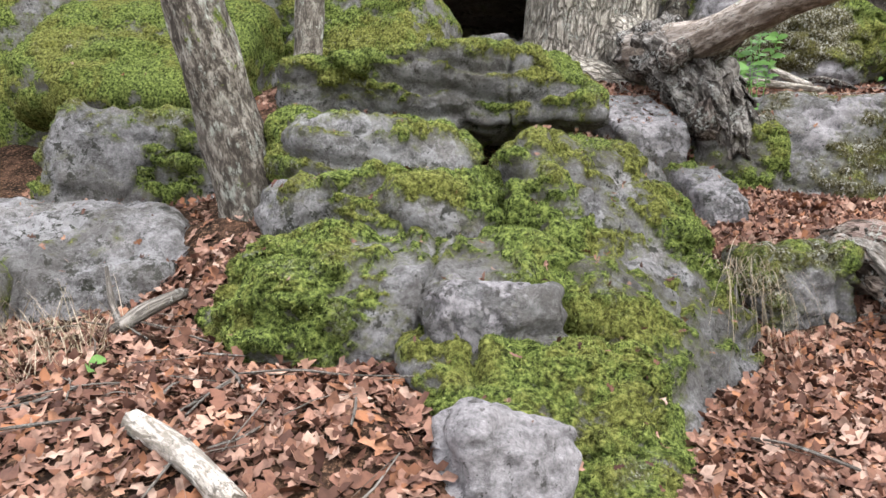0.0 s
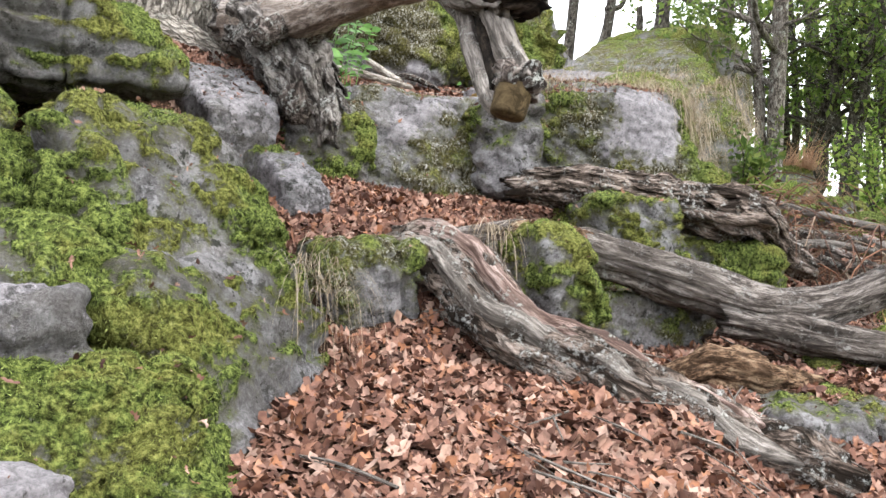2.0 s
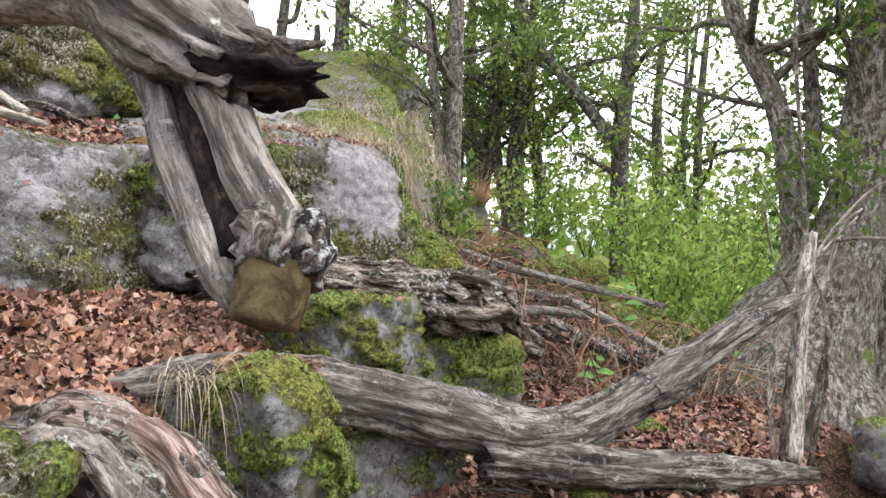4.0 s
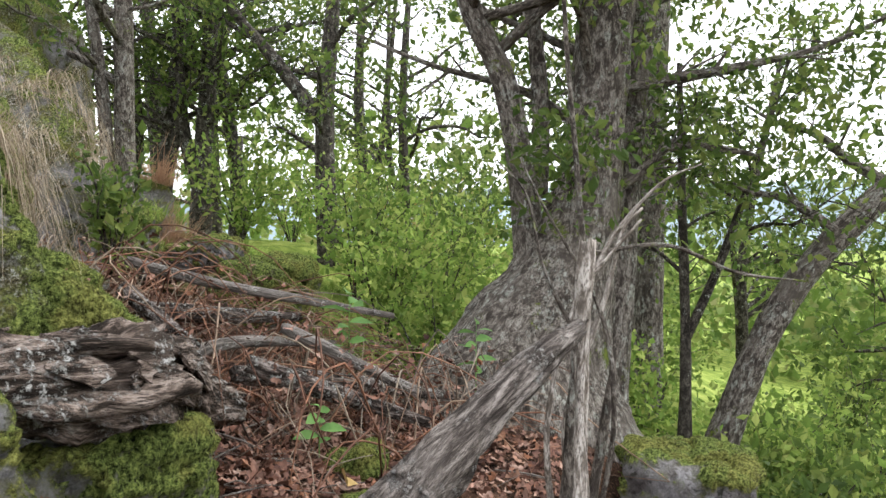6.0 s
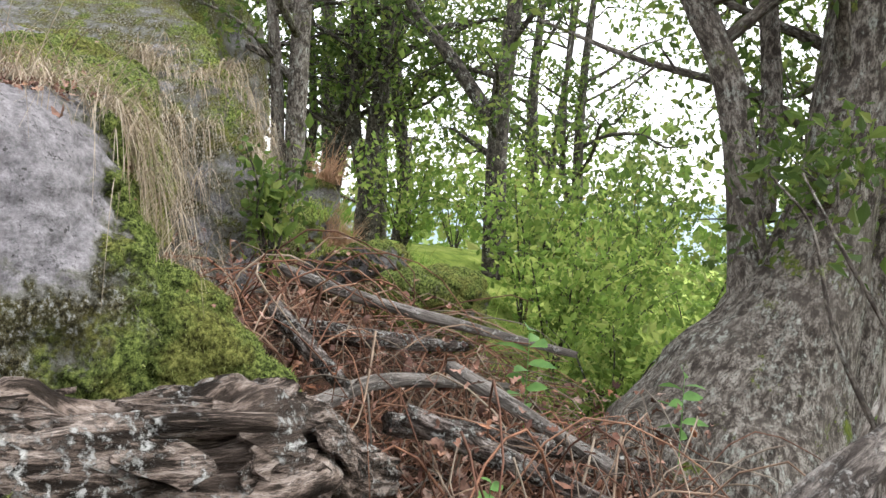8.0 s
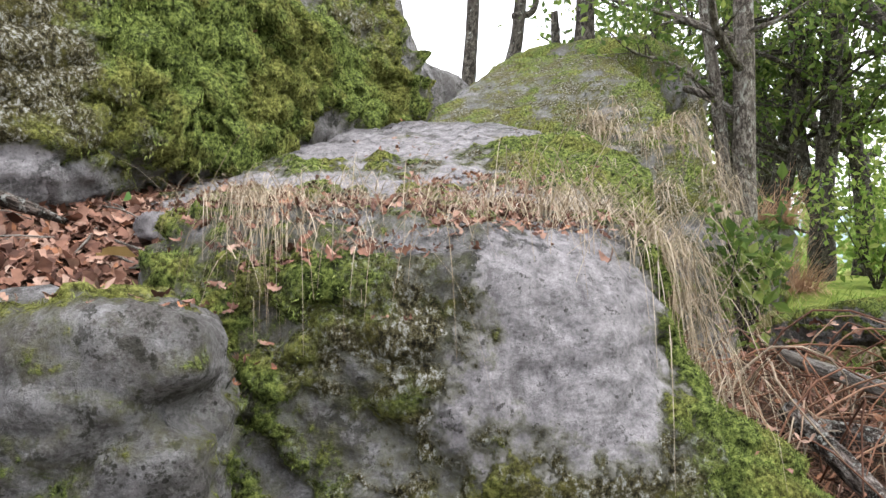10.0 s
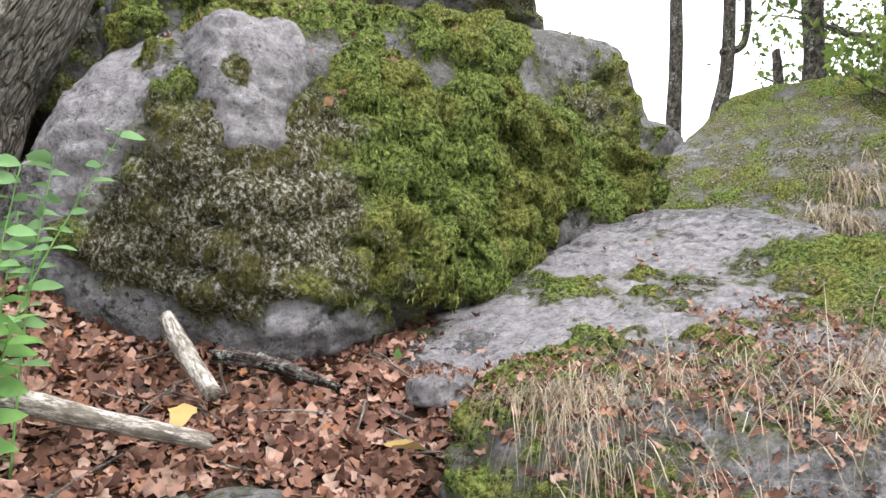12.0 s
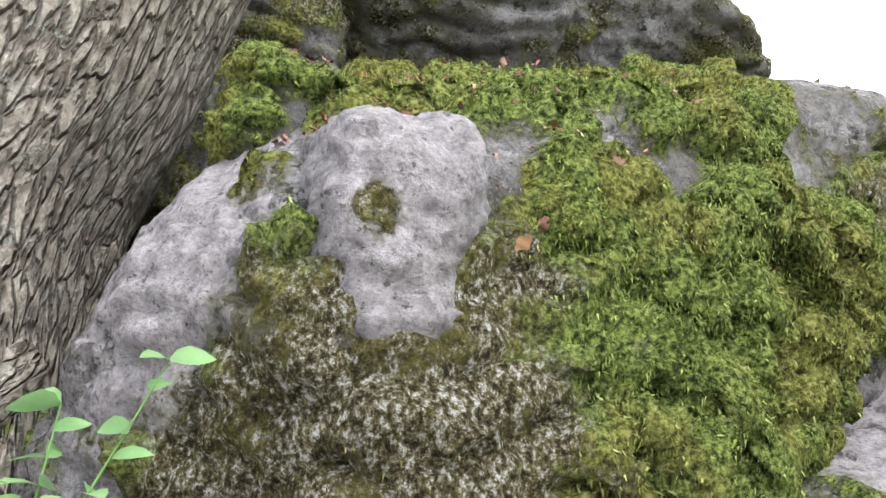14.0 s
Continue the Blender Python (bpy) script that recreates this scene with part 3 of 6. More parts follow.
boulder("grey lumpy stone with white lichen in the ledge", (0.16, 2.52, 1.2), (0.22, 0.2, 0.22), 10, p=5, seed=8, detail=6, base=-0.3, up=0.25, rough=0.14, pale_at=[(0.16, 2.35, 1.35, 0.25, 0.6)])
boulder("rounded grey rock step with a moss cushion", (-0.22, 3.2, 1.5), (0.48, 0.36, 0.28), -6, p=6, seed=11, detail=6, base=0.0, up=0.4, patches=[(-0.06, 3.02, 1.74, 0.16, 0.8)], fuzz=8000, rough=0.08)
boulder("grey rock with moss crown below the slab", (-0.28, 3.65, 1.72), (0.44, 0.36, 0.36), 8, p=6, seed=13, detail=6, base=-0.02, up=0.45, patches=[(0.0, 3.5, 2.05, 0.22, 0.6), (-0.65, 3.45, 1.8, 0.2, 0.6)], fuzz=8000, rough=0.08)
boulder("large sloping grey rock with mossy back and edge", (0.78, 3.35, 1.45), (0.58, 0.6, 0.52), -28, planes=[((0.5, -0.62, 0.6), (0.78, 3.0, 1.55)), ((0.85, -0.1, 0.45), (1.12, 3.3, 1.5)), ((-0.97, -0.1, 0.15), (0.22, 3.5, 1.8))], seed=15, detail=7, base=-0.1, up=0.42, patches=[(0.45, 3.55, 2.02, 0.28, 0.7), (1.0, 3.2, 1.65, 0.2, 0.8), (0.45, 2.75, 1.45, 0.22, 0.6)], fuzz=9000, rough=0.05)
boulder("smooth dark grey rock flank running down to the leaves", (0.78, 2.85, 1.05), (0.34, 0.42, 0.42), -35, planes=[((0.6, -0.55, 0.55), (0.92, 2.72, 1.2))], seed=17, detail=6, base=-0.3, up=0.3, patches=[(0.55, 2.5, 1.25, 0.28, 0.9)], fuzz=8000)
boulder("flat grey slab with thick moss on top, bridging the rocks", (0.0, 4.5, 2.36), (0.88, 0.62, 0.2), 4, tilt=(4, -4), planes=[((0.6, -0.35, 0.7), (0.8, 4.3, 2.4)), ((0, -0.93, -0.35), (0.0, 3.92, 2.3))], p=12, seed=19, detail=7, base=-0.05, up=0.5, patches=[(0.6, 4.1, 2.5, 0.35, 0.7), (-0.7, 4.0, 2.5, 0.2, 0.5)], fuzz=8000)
boulder("mossy rock wedge against the leaning trunk", (-0.66, 3.86, 1.75), (0.13, 0.22, 0.46), 10, tilt=(0, -14), p=5, seed=21, detail=6, base=0.6, up=0.3, fuzz=8000)
# left of the leaning trunk
boulder("broad grey rock sloping out of the leaves", (-1.8, 3.62, 1.28), (0.68, 0.5, 0.42), 12, planes=[((0.1, -0.6, 0.8), (-1.6, 3.35, 1.5))], p=7, seed=23, detail=6, base=-0.45, up=0.25, rough=0.09)
boulder("grey and mossy rock behind the leaves", (-1.75, 4.65, 1.78), (0.55, 0.45, 0.5), 20, p=6, seed=25, detail=6, base=-0.02, up=0.35, patches=[(-1.4, 4.3, 2.0, 0.3, 0.4)], fuzz=5000)
boulder("overhanging boulder covered with yellow-green moss", (-2.15, 5.6, 2.83), (0.9, 0.62, 0.52), -6, planes=[((0, -0.75, 0.65), (-2.1, 5.15, 2.72)), ((0, -0.3, -0.95), (-2.1, 5.1, 2.33))], p=9, seed=27, detail=6, base=0.6, up=0.3, lump=0.3, ledge=0.4, dry=0.0, fuzz=5000)
boulder("tall mossy boulder at the top of the outcrop", (-3.5, 6.4, 3.0), (0.95, 0.8, 1.0), 10, seed=29, lump=0.35, ledge=0.5, dry=0.0, detail=5, base=0.5, up=0.4, fuzz=3500)
boulder("dark rock in the shade under the overhang", (-2.9, 5.9, 1.15), (0.8, 0.5, 0.5), 0, seed=31, detail=5, base=0.0, up=0.3)
boulder("mossy grey rock at the outcrop's foot", (-2.3, 3.1, 1.1), (0.5, 0.4, 0.32), 30, seed=33, detail=5, base=0.05, up=0.4, fuzz=5000)
boulder("steep grey slab with a broad stripe of moss", (-0.62, 6.3, 2.95), (0.62, 0.45, 0.75), -14, tilt=(-22, 6), planes=[((0.75, -0.5, 0.25), (0.02, 6.1, 3.0))], seed=35, lump=0.35, ledge=0.5, dry=0.0, detail=6, base=0.22, up=0.35, patches=[(-0.55, 5.8, 3.1, 0.4, 0.5)], fuzz=4500)
boulder("dark mossy rock wedged behind the trunk", (-1.55, 6.6, 3.2), (0.6, 0.5, 0.9), 10, seed=37, detail=5, base=0.15, up=0.3)
boulder("pale broken stone in front of the dark hollow", (0.42, 7.35, 3.3), (0.26, 0.2, 0.2), 25, seed=39, detail=5, base=-0.4, up=0.2, rough=0.12)
boulder("huge shaded boulder roofing the hollow", (0.35, 8.3, 4.72), (1.5, 1.4, 0.6), 5, seed=41, detail=5, base=-0.2, up=0.3)
boulder("dark rock at the back of the hollow", (0.3, 9.9, 3.7), (1.9, 0.6, 1.2), 0, seed=42, detail=5, base=-0.3, up=0.1)

# up the gully
boulder("flat-topped grey bedrock block with a straight joint", (1.17, 4.92, 1.95), (0.22, 0.36, 0.6), 14, planes=[((0.0, -0.5, 0.86), (1.2, 4.75, 2.34))], p=18, seed=45, detail=6, base=-0.5, up=0.2, rough=0.02, cuts=0, ledge=0.25, pale_at=[(1.2, 4.7, 2.3, 0.5, 0.7)])
boulder("smooth grey bedrock below the root", (1.34, 4.08, 1.57), (0.12, 0.26, 0.4), 14, planes=[((0.0, -0.55, 0.83), (1.33, 4.0, 1.89))], p=14, seed=46, detail=6, base=-0.5, up=0.2, rough=0.03, cuts=0, ledge=0.25, patches=[(1.28, 4.25, 2.05, 0.12, 1.2)], pale_at=[(1.35, 3.9, 1.85, 0.4, 0.6)], fuzz=8000)
boulder("dark mossy rock under the dead root", (1.82, 5.0, 1.85), (0.24, 0.36, 0.46), -5, p=9, seed=47, detail=6, base=0.1, up=0.1, patches=[(1.98, 4.7, 2.2, 0.15, 0.6)], fuzz=5000)
boulder("grey lichened boulder beside the leaf gully", (2.52, 5.1, 1.96), (0.56, 0.48, 0.56), -8, planes=[((-0.1, -0.9, 0.4), (2.4, 4.70, 2.15))], seed=49, detail=6, pale_at=[(2.3, 4.65, 2.35, 0.25, 0.9), (2.6, 4.65, 2.4, 0.2, 0.6)], base=0.2, up=-0.1, patches=[(2.7, 4.68, 2.0, 0.35, 0.5), (2.2, 4.72, 2.3, 0.2, -0.5)], fuzz=8000, dry=0.7)
boulder("mossy stone standing in the leaves", (1.46, 3.32, 1.22), (0.2, 0.2, 0.3), 10, seed=51, detail=6, base=0.25, up=0.2, patches=[(1.5, 3.1, 1.4, 0.12, -0.6)], fuzz=8000, dry=0.4)
boulder("mossy rock wall under the dead log", (2.52, 3.45, 1.25), (0.28, 0.3, 0.36), 15, planes=[((0.75, -0.5, 0.3), (2.68, 3.3, 1.3))], seed=53, detail=6, base=0.22, up=0.2, patches=[(2.65, 3.3, 1.4, 0.25, 0.8)], fuzz=8000)
boulder("brown weathered rock in the hollow under the log", (3.15, 3.55, 1.05), (0.42, 0.25, 0.3), 0, seed=55, detail=6, base=0.05, up=0.3, dry=0.6)
boulder("mossy boulder between the two logs", (3.3, 3.85, 1.5), (0.3, 0.26, 0.36), -10, seed=57, detail=6, base=0.25, up=0.35, fuzz=8000)
boulder("grey rock bed under the bark log", (3.95, 3.95, 1.3), (0.55, 0.3, 0.32), -8, seed=58, detail=6, base=0.3, up=0.2, fuzz=6000)
boulder("rounded grey stone with moss on one side", (3.2, 2.42, 0.72), (0.36, 0.3, 0.26), -10, p=6, seed=59, detail=6, base=-0.2, up=0.35, patches=[(3.5, 2.5, 0.95, 0.22, 0.6)], fuzz=7000)
boulder("green moss hump beside the grey log", (4.1, 3.0, 0.78), (0.35, 0.28, 0.26), 10, p=5, seed=61, detail=6, base=0.5, up=0.3, fuzz=8000)
boulder("moss-capped stone in the brown leaves", (5.45, 3.45, 1.06), (0.13, 0.12, 0.17), 0, p=5, seed=63, detail=5, base=0.3, up=0.5, fuzz=9000)
boulder("small moss-capped stone in the brown leaves", (5.0, 3.2, 1.0), (0.14, 0.12, 0.12), 30, p=5, seed=64, detail=5, base=0.35, up=0.5, fuzz=9000)
boulder("small pale pointed stone in the leaves", (1.18, 1.72, 0.78), (0.09, 0.08, 0.13), 20, p=5, seed=65, detail=5, base=-0.7, up=0.0, pale_at=[(1.18, 1.7, 0.85, 0.3, 0.9)])

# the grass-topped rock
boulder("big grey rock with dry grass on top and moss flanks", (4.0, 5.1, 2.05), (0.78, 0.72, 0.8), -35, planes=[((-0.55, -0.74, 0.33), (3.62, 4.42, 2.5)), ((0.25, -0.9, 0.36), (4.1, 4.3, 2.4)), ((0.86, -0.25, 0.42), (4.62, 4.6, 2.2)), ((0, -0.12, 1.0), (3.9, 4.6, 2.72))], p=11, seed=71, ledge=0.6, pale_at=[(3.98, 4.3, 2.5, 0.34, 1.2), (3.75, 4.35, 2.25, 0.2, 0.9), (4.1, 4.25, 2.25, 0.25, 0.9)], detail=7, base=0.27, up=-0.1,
        patches=[(3.95, 4.35, 2.55, 0.3, -0.55), (4.52, 4.42, 2.25, 0.45, 0.9), (4.6, 4.55, 2.5, 0.3, 0.7), (3.6, 4.4, 2.0, 0.3, 0.3), (3.5, 4.5, 2.35, 0.2, 0.4), (4.3, 4.2, 2.0, 0.35, 0.3), (4.1, 4.28, 2.5, 0.22, -0.5), (3.75, 4.35, 2.3, 0.14, -0.3), (4.05, 4.25, 2.2, 0.16, -0.4)], dry_at=[(3.7, 4.4, 2.15, 0.45, 0.4), (4.1, 4.25, 2.0, 0.25, 0.2), (4.58, 4.45, 2.35, 0.5, -0.9)], fuzz=12000, dry=0.24, lump=0.6)
boulder("sloping green moss skirt at the rock's foot", (4.55, 4.38, 1.74), (0.36, 0.36, 0.5), -30, planes=[((0.6, -0.45, 0.65), (4.64, 4.24, 2.02))], p=5, seed=72, detail=6, base=0.8, up=0.2, fuzz=16000, lump=0.4, dry=-0.3, ledge=0.4, hang=1.0)
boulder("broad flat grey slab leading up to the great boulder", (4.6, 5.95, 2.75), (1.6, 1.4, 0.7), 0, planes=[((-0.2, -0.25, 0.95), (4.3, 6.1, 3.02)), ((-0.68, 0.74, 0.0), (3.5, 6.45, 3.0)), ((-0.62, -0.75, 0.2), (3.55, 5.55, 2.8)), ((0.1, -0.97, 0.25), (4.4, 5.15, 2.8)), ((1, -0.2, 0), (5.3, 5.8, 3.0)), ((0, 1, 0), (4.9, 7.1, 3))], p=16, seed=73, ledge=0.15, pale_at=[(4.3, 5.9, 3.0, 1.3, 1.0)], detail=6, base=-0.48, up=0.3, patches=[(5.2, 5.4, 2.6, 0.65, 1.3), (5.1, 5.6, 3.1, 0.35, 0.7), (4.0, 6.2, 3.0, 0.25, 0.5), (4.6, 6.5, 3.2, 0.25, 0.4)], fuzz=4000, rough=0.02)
boulder("low grey rock edge in the leaf gully", (2.98, 4.72, 2.18), (0.2, 0.34, 0.34), -20, p=8, seed=74, detail=6, base=-0.1, up=0.3, patches=[(3.0, 4.6, 2.5, 0.15, 0.4)], fuzz=6000)
boulder("small flat lilac-grey stone lying in the leaves", (3.3, 5.65, 2.7), (0.12, 0.08, 0.05), 15, p=5, seed=75, detail=5, base=-0.7, up=0.0, ledge=0.2, pale_at=[(3.3, 5.6, 2.75, 0.3, 1.0)])
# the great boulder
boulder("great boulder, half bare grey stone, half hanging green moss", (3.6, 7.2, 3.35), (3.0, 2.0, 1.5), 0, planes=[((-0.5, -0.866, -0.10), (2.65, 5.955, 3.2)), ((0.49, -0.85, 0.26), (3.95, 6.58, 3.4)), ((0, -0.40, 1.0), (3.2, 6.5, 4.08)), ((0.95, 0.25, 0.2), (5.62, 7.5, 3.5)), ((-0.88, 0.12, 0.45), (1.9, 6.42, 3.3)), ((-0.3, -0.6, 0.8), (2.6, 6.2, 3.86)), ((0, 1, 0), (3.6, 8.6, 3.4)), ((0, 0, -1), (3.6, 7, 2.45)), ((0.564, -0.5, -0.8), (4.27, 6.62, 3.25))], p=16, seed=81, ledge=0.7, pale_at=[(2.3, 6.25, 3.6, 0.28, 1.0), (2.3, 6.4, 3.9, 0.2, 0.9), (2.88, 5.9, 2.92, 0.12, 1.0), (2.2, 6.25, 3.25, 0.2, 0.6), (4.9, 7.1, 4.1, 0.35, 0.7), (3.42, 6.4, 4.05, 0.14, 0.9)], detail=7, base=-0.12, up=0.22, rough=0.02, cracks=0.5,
        patches=[(3.3, 6.15, 3.4, 0.38, 0.8), (3.6, 6.35, 3.6, 0.35, 0.6), (3.9, 6.5, 3.4, 0.5, 0.62), (4.3, 6.7, 3.6, 0.45, 0.52), (4.75, 6.95, 3.6, 0.45, 0.6), (3.2, 6.3, 3.75, 0.22, 0.5), (3.47, 6.16, 3.1, 0.3, 0.5), (3.3, 6.6, 4.2, 0.45, 0.7), (3.9, 6.9, 4.3, 0.45, 0.6),
                 (3.02, 6.17, 3.82, 0.07, -1.0), (3.08, 6.24, 3.96, 0.1, -1.0), (3.4, 6.35, 4.0, 0.07, -0.8), (3.6, 6.5, 3.93, 0.08, -0.9), (3.3, 6.2, 3.15, 0.06, -0.9), (4.0, 6.58, 3.6, 0.06, -0.9), (4.35, 6.75, 3.75, 0.09, -0.8), (4.4, 6.75, 3.34, 0.14, -1.0), (4.6, 7.15, 4.3, 0.2, -0.6), (5.05, 7.15, 3.8, 0.45, 0.6), (4.95, 7.05, 3.5, 0.25, 0.4), (3.78, 6.45, 3.7, 0.08, -0.6), (4.15, 6.65, 3.85, 0.1, -0.6),
                 (2.55, 5.95, 2.95, 0.28, 0.4), (2.2, 6.15, 3.05, 0.22, 0.4), (2.51, 5.96, 3.16, 0.36, 0.5), (2.25, 6.1, 3.15, 0.22, 0.45), (2.75, 5.88, 3.2, 0.3, 0.65), (2.75, 5.92, 2.98, 0.2, 0.45), (2.93, 5.93, 3.4, 0.2, 0.8), (2.56, 6.09, 3.6, 0.12, 0.9), (2.44, 6.27, 3.77, 0.10, 0.9), (2.25, 6.3, 3.55, 0.2, -0.8), (2.35, 6.42, 3.85, 0.18, -0.6), (2.88, 5.93, 2.9, 0.1, -1.6), (2.1, 6.2, 2.9, 0.2, -0.4), (2.42, 6.08, 2.92, 0.13, -1.0), (2.65, 5.98, 2.84, 0.13, -1.0), (2.2, 6.25, 3.02, 0.13, -0.9)],
        dry_at=[(2.55, 5.98, 3.25, 0.5, 0.8), (2.93, 5.93, 3.4, 0.2, 0.4), (3.9, 6.6, 3.5, 0.8, -0.3), (3.8, 6.4, 3.35, 0.12, 0.35), (4.5, 6.95, 4.0, 0.25, 0.4), (4.1, 6.55, 3.5, 0.13, 0.5), (4.15, 6.6, 3.75, 0.12, 0.5), (3.6, 6.3, 3.85, 0.12, 0.4), (4.6, 6.85, 3.6, 0.14, 0.5), (5.0, 7.1, 3.9, 0.25, 0.4)], fuzz=15000, fuzz_len=0.018, dry=0.18, hang=1.5, lump=1.5)
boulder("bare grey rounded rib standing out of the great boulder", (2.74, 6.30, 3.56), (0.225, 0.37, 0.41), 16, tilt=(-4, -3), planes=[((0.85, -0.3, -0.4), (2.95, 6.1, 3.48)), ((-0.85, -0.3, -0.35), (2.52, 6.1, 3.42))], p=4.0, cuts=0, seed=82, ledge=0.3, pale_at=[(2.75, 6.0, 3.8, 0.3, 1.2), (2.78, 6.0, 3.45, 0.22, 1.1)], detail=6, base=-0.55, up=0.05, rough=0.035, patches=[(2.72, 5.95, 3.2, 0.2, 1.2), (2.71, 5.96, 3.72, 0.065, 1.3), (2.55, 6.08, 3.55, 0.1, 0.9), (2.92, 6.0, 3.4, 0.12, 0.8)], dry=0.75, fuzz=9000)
boulder("mossy knob of rock beside the old trunk", (2.44, 6.78, 4.03), (0.22, 0.3, 0.2), 10, p=5, seed=83, detail=6, base=-0.1, up=0.3, patches=[(2.42, 6.5, 4.15, 0.2, 0.8)], fuzz=7000)
# upper stack: raised base and dry paint its shade as dark crust
boulder("stacked boulder behind the great boulder, its shade painted as dark crust", (3.0, 8.75, 5.3), (0.75, 0.7, 0.72), 12, planes=[((-0.1, -0.75, -0.6), (3.0, 8.35, 5.0))], seed=85, detail=6, base=0.25, up=0.25, dry=0.75, rough=0.09)
boulder("leaning boulder in the upper stack, its shade painted as dark crust", (4.35, 8.9, 5.22), (0.85, 0.7, 0.55), -10, planes=[((0.6, -0.1, 0.8), (4.9, 8.8, 5.2)), ((0.1, -0.75, -0.6), (4.3, 8.4, 5.0))], seed=86, detail=6, base=0.25, up=0.3, dry=0.55, rough=0.09)
boulder("rock slab in the upper stack, its shade painted as dark crust", (2.1, 8.6, 4.7), (0.5, 0.5, 0.8), 5, seed=87, detail=6, base=0.3, up=0.3, dry=0.7)
# beyond
boulder("dark bare rock in the notch against the sky", (7.0, 11.6, 3.9), (1.1, 0.9, 0.95), 20, seed=91, detail=5, base=-0.3, up=0.3)
boulder("tall mossy knoll with dry grass against the sky", (7.9, 8.6, 3.2), (1.6, 1.6, 2.0), 30, planes=[((0.8, -0.55, 0.2), (8.05, 7.6, 3.6)), ((-0.42, -0.31, 0.85), (8.5, 10.0, 4.93)), ((-0.5, -0.75, 0.5), (6.9, 7.7, 3.6)), ((0.15, -0.25, 1), (8.4, 9.0, 4.95))], p=9, seed=93, detail=6, base=0.14, up=0.3, fuzz=2500, fuzz_len=0.03, dry=0.5, ledge=0.5)
boulder("rear shoulder of the mossy knoll", (9.6, 10.3, 3.6), (1.0, 1.1, 1.55), 10, seed=94, detail=5, base=0.25, up=0.35, dry=0.4)
boulder("tilted stone flake with bright moss on its back", (8.6, 6.5, 2.02), (0.5, 0.3, 0.13), -80, tilt=(0, -14), p=8, seed=95, detail=6, base=0.1, up=0.7, fuzz=4000)
boulder("moss-covered hump behind the brambles", (8.3, 5.5, 1.75), (0.45, 0.35, 0.3), 0, p=5, seed=96, detail=5, base=0.5, up=0.4, fuzz=3500)
boulder("grey stone with a moss cap under the trees", (11.0, 9.0, 2.5), (0.4, 0.4, 0.5), 0, seed=97, detail=5, base=0.0, up=0.5)
boulder("mossy stone at the foot of the grey trunk", (9.6, 8.1, 2.2), (0.5, 0.3, 0.35), 20, seed=98, detail=5, base=0.3, up=0.5, fuzz=2500)
boulder("flat stone with a mossy edge above the drop", (6.3, 1.9, 0.95), (0.65, 0.3, 0.16), 5, tilt=(0, 6), p=9, seed=99, detail=6, base=0.1, up=0.5, fuzz=5000)

# ---- dead timber ----
def timber(name, label, ctrl, mat, category="log", parts=(), **kw):
    """A log as one thing: its trunk, and further limbs (name, ctrl, material, options, label)."""
    at = Vector(ctrl[0][:3])
    shift = np.array([*at, 0])
    trunk = tube_mesh(name, np.asarray(ctrl) - shift, mat, **kw)
    ob = new(name, trunk)
    ob.location = at
    bpy.context.view_layer.update()
    tagged(ob, label, category)
    for pname, pctrl, pmat, opts, plabel in parts:
        part_of(pname, tube_mesh(pname, np.asarray(pctrl) - shift, pmat, **opts), ob, plabel)
    return ob


def bark_plates(ob, ctrl, count, size, mat, seed, lift=0.012, arc=(-1.5, 1.5)):
    """Loose curved plates of bark on the upper side of a log, each a part of its own."""
    rng = np.random.default_rng(seed)
    at = np.array(ob.location[:])
    pts = curve_points(ctrl, 200)
    for k in range(count):
        i = int(rng.integers(12, 186))
        p, r = pts[i, :3] - at, pts[i, 3]
        t = unit(pts[i + 6, :3] - pts[i - 6, :3])
        s = unit(np.cross(t, (0, 0, 1.0)))
        u = np.cross(s, t)
        a0, ln, wd = rng.uniform(*arc), size * rng.uniform(0.6, 1.8), rng.uniform(0.18, 0.42)
        tilt = rng.uniform(-0.02, 0.03)
        top, bot = [], []
        for q in range(5):
            w = q / 4 - 0.5
            half = wd * (1 - 0.55 * abs(2 * w) ** 2) * rng.uniform(0.8, 1.15)
            for m in range(4):
                an = a0 + half * (m / 1.5 - 1) + 0.25 * w
                rr = r * (1.0 + 0.05 * rng.random()) + lift + tilt * (w + 0.5) + 0.006 * rng.random()
                n = s * np.sin(an) + u * np.cos(an)
                base = p + t * (w * ln + 0.012 * rng.normal())
                top.append(base + n * rr)
                bot.append(base + n * (rr - 0.011))
        v = np.array(top + bot)
        f = []
        for q in range(4):
            for m in range(3):
                x = q * 4 + m
                f += [(x, x + 1, x + 5, x + 4), (20 + x, 24 + x, 25 + x, 21 + x)]
        rim = [0, 1, 2, 3, 7, 11, 15, 19, 18, 17, 16, 12, 8, 4]
        f += [(rim[(j + 1) % 14], rim[j], rim[j] + 20, rim[(j + 1) % 14] + 20) for j in range(14)]
        g = np.stack([v @ s, v @ u, v @ t], -1)
        part_of("bark_plate", mesh_of("bark_plate", v, f, [mat], False, {"grain": g + k}), ob)


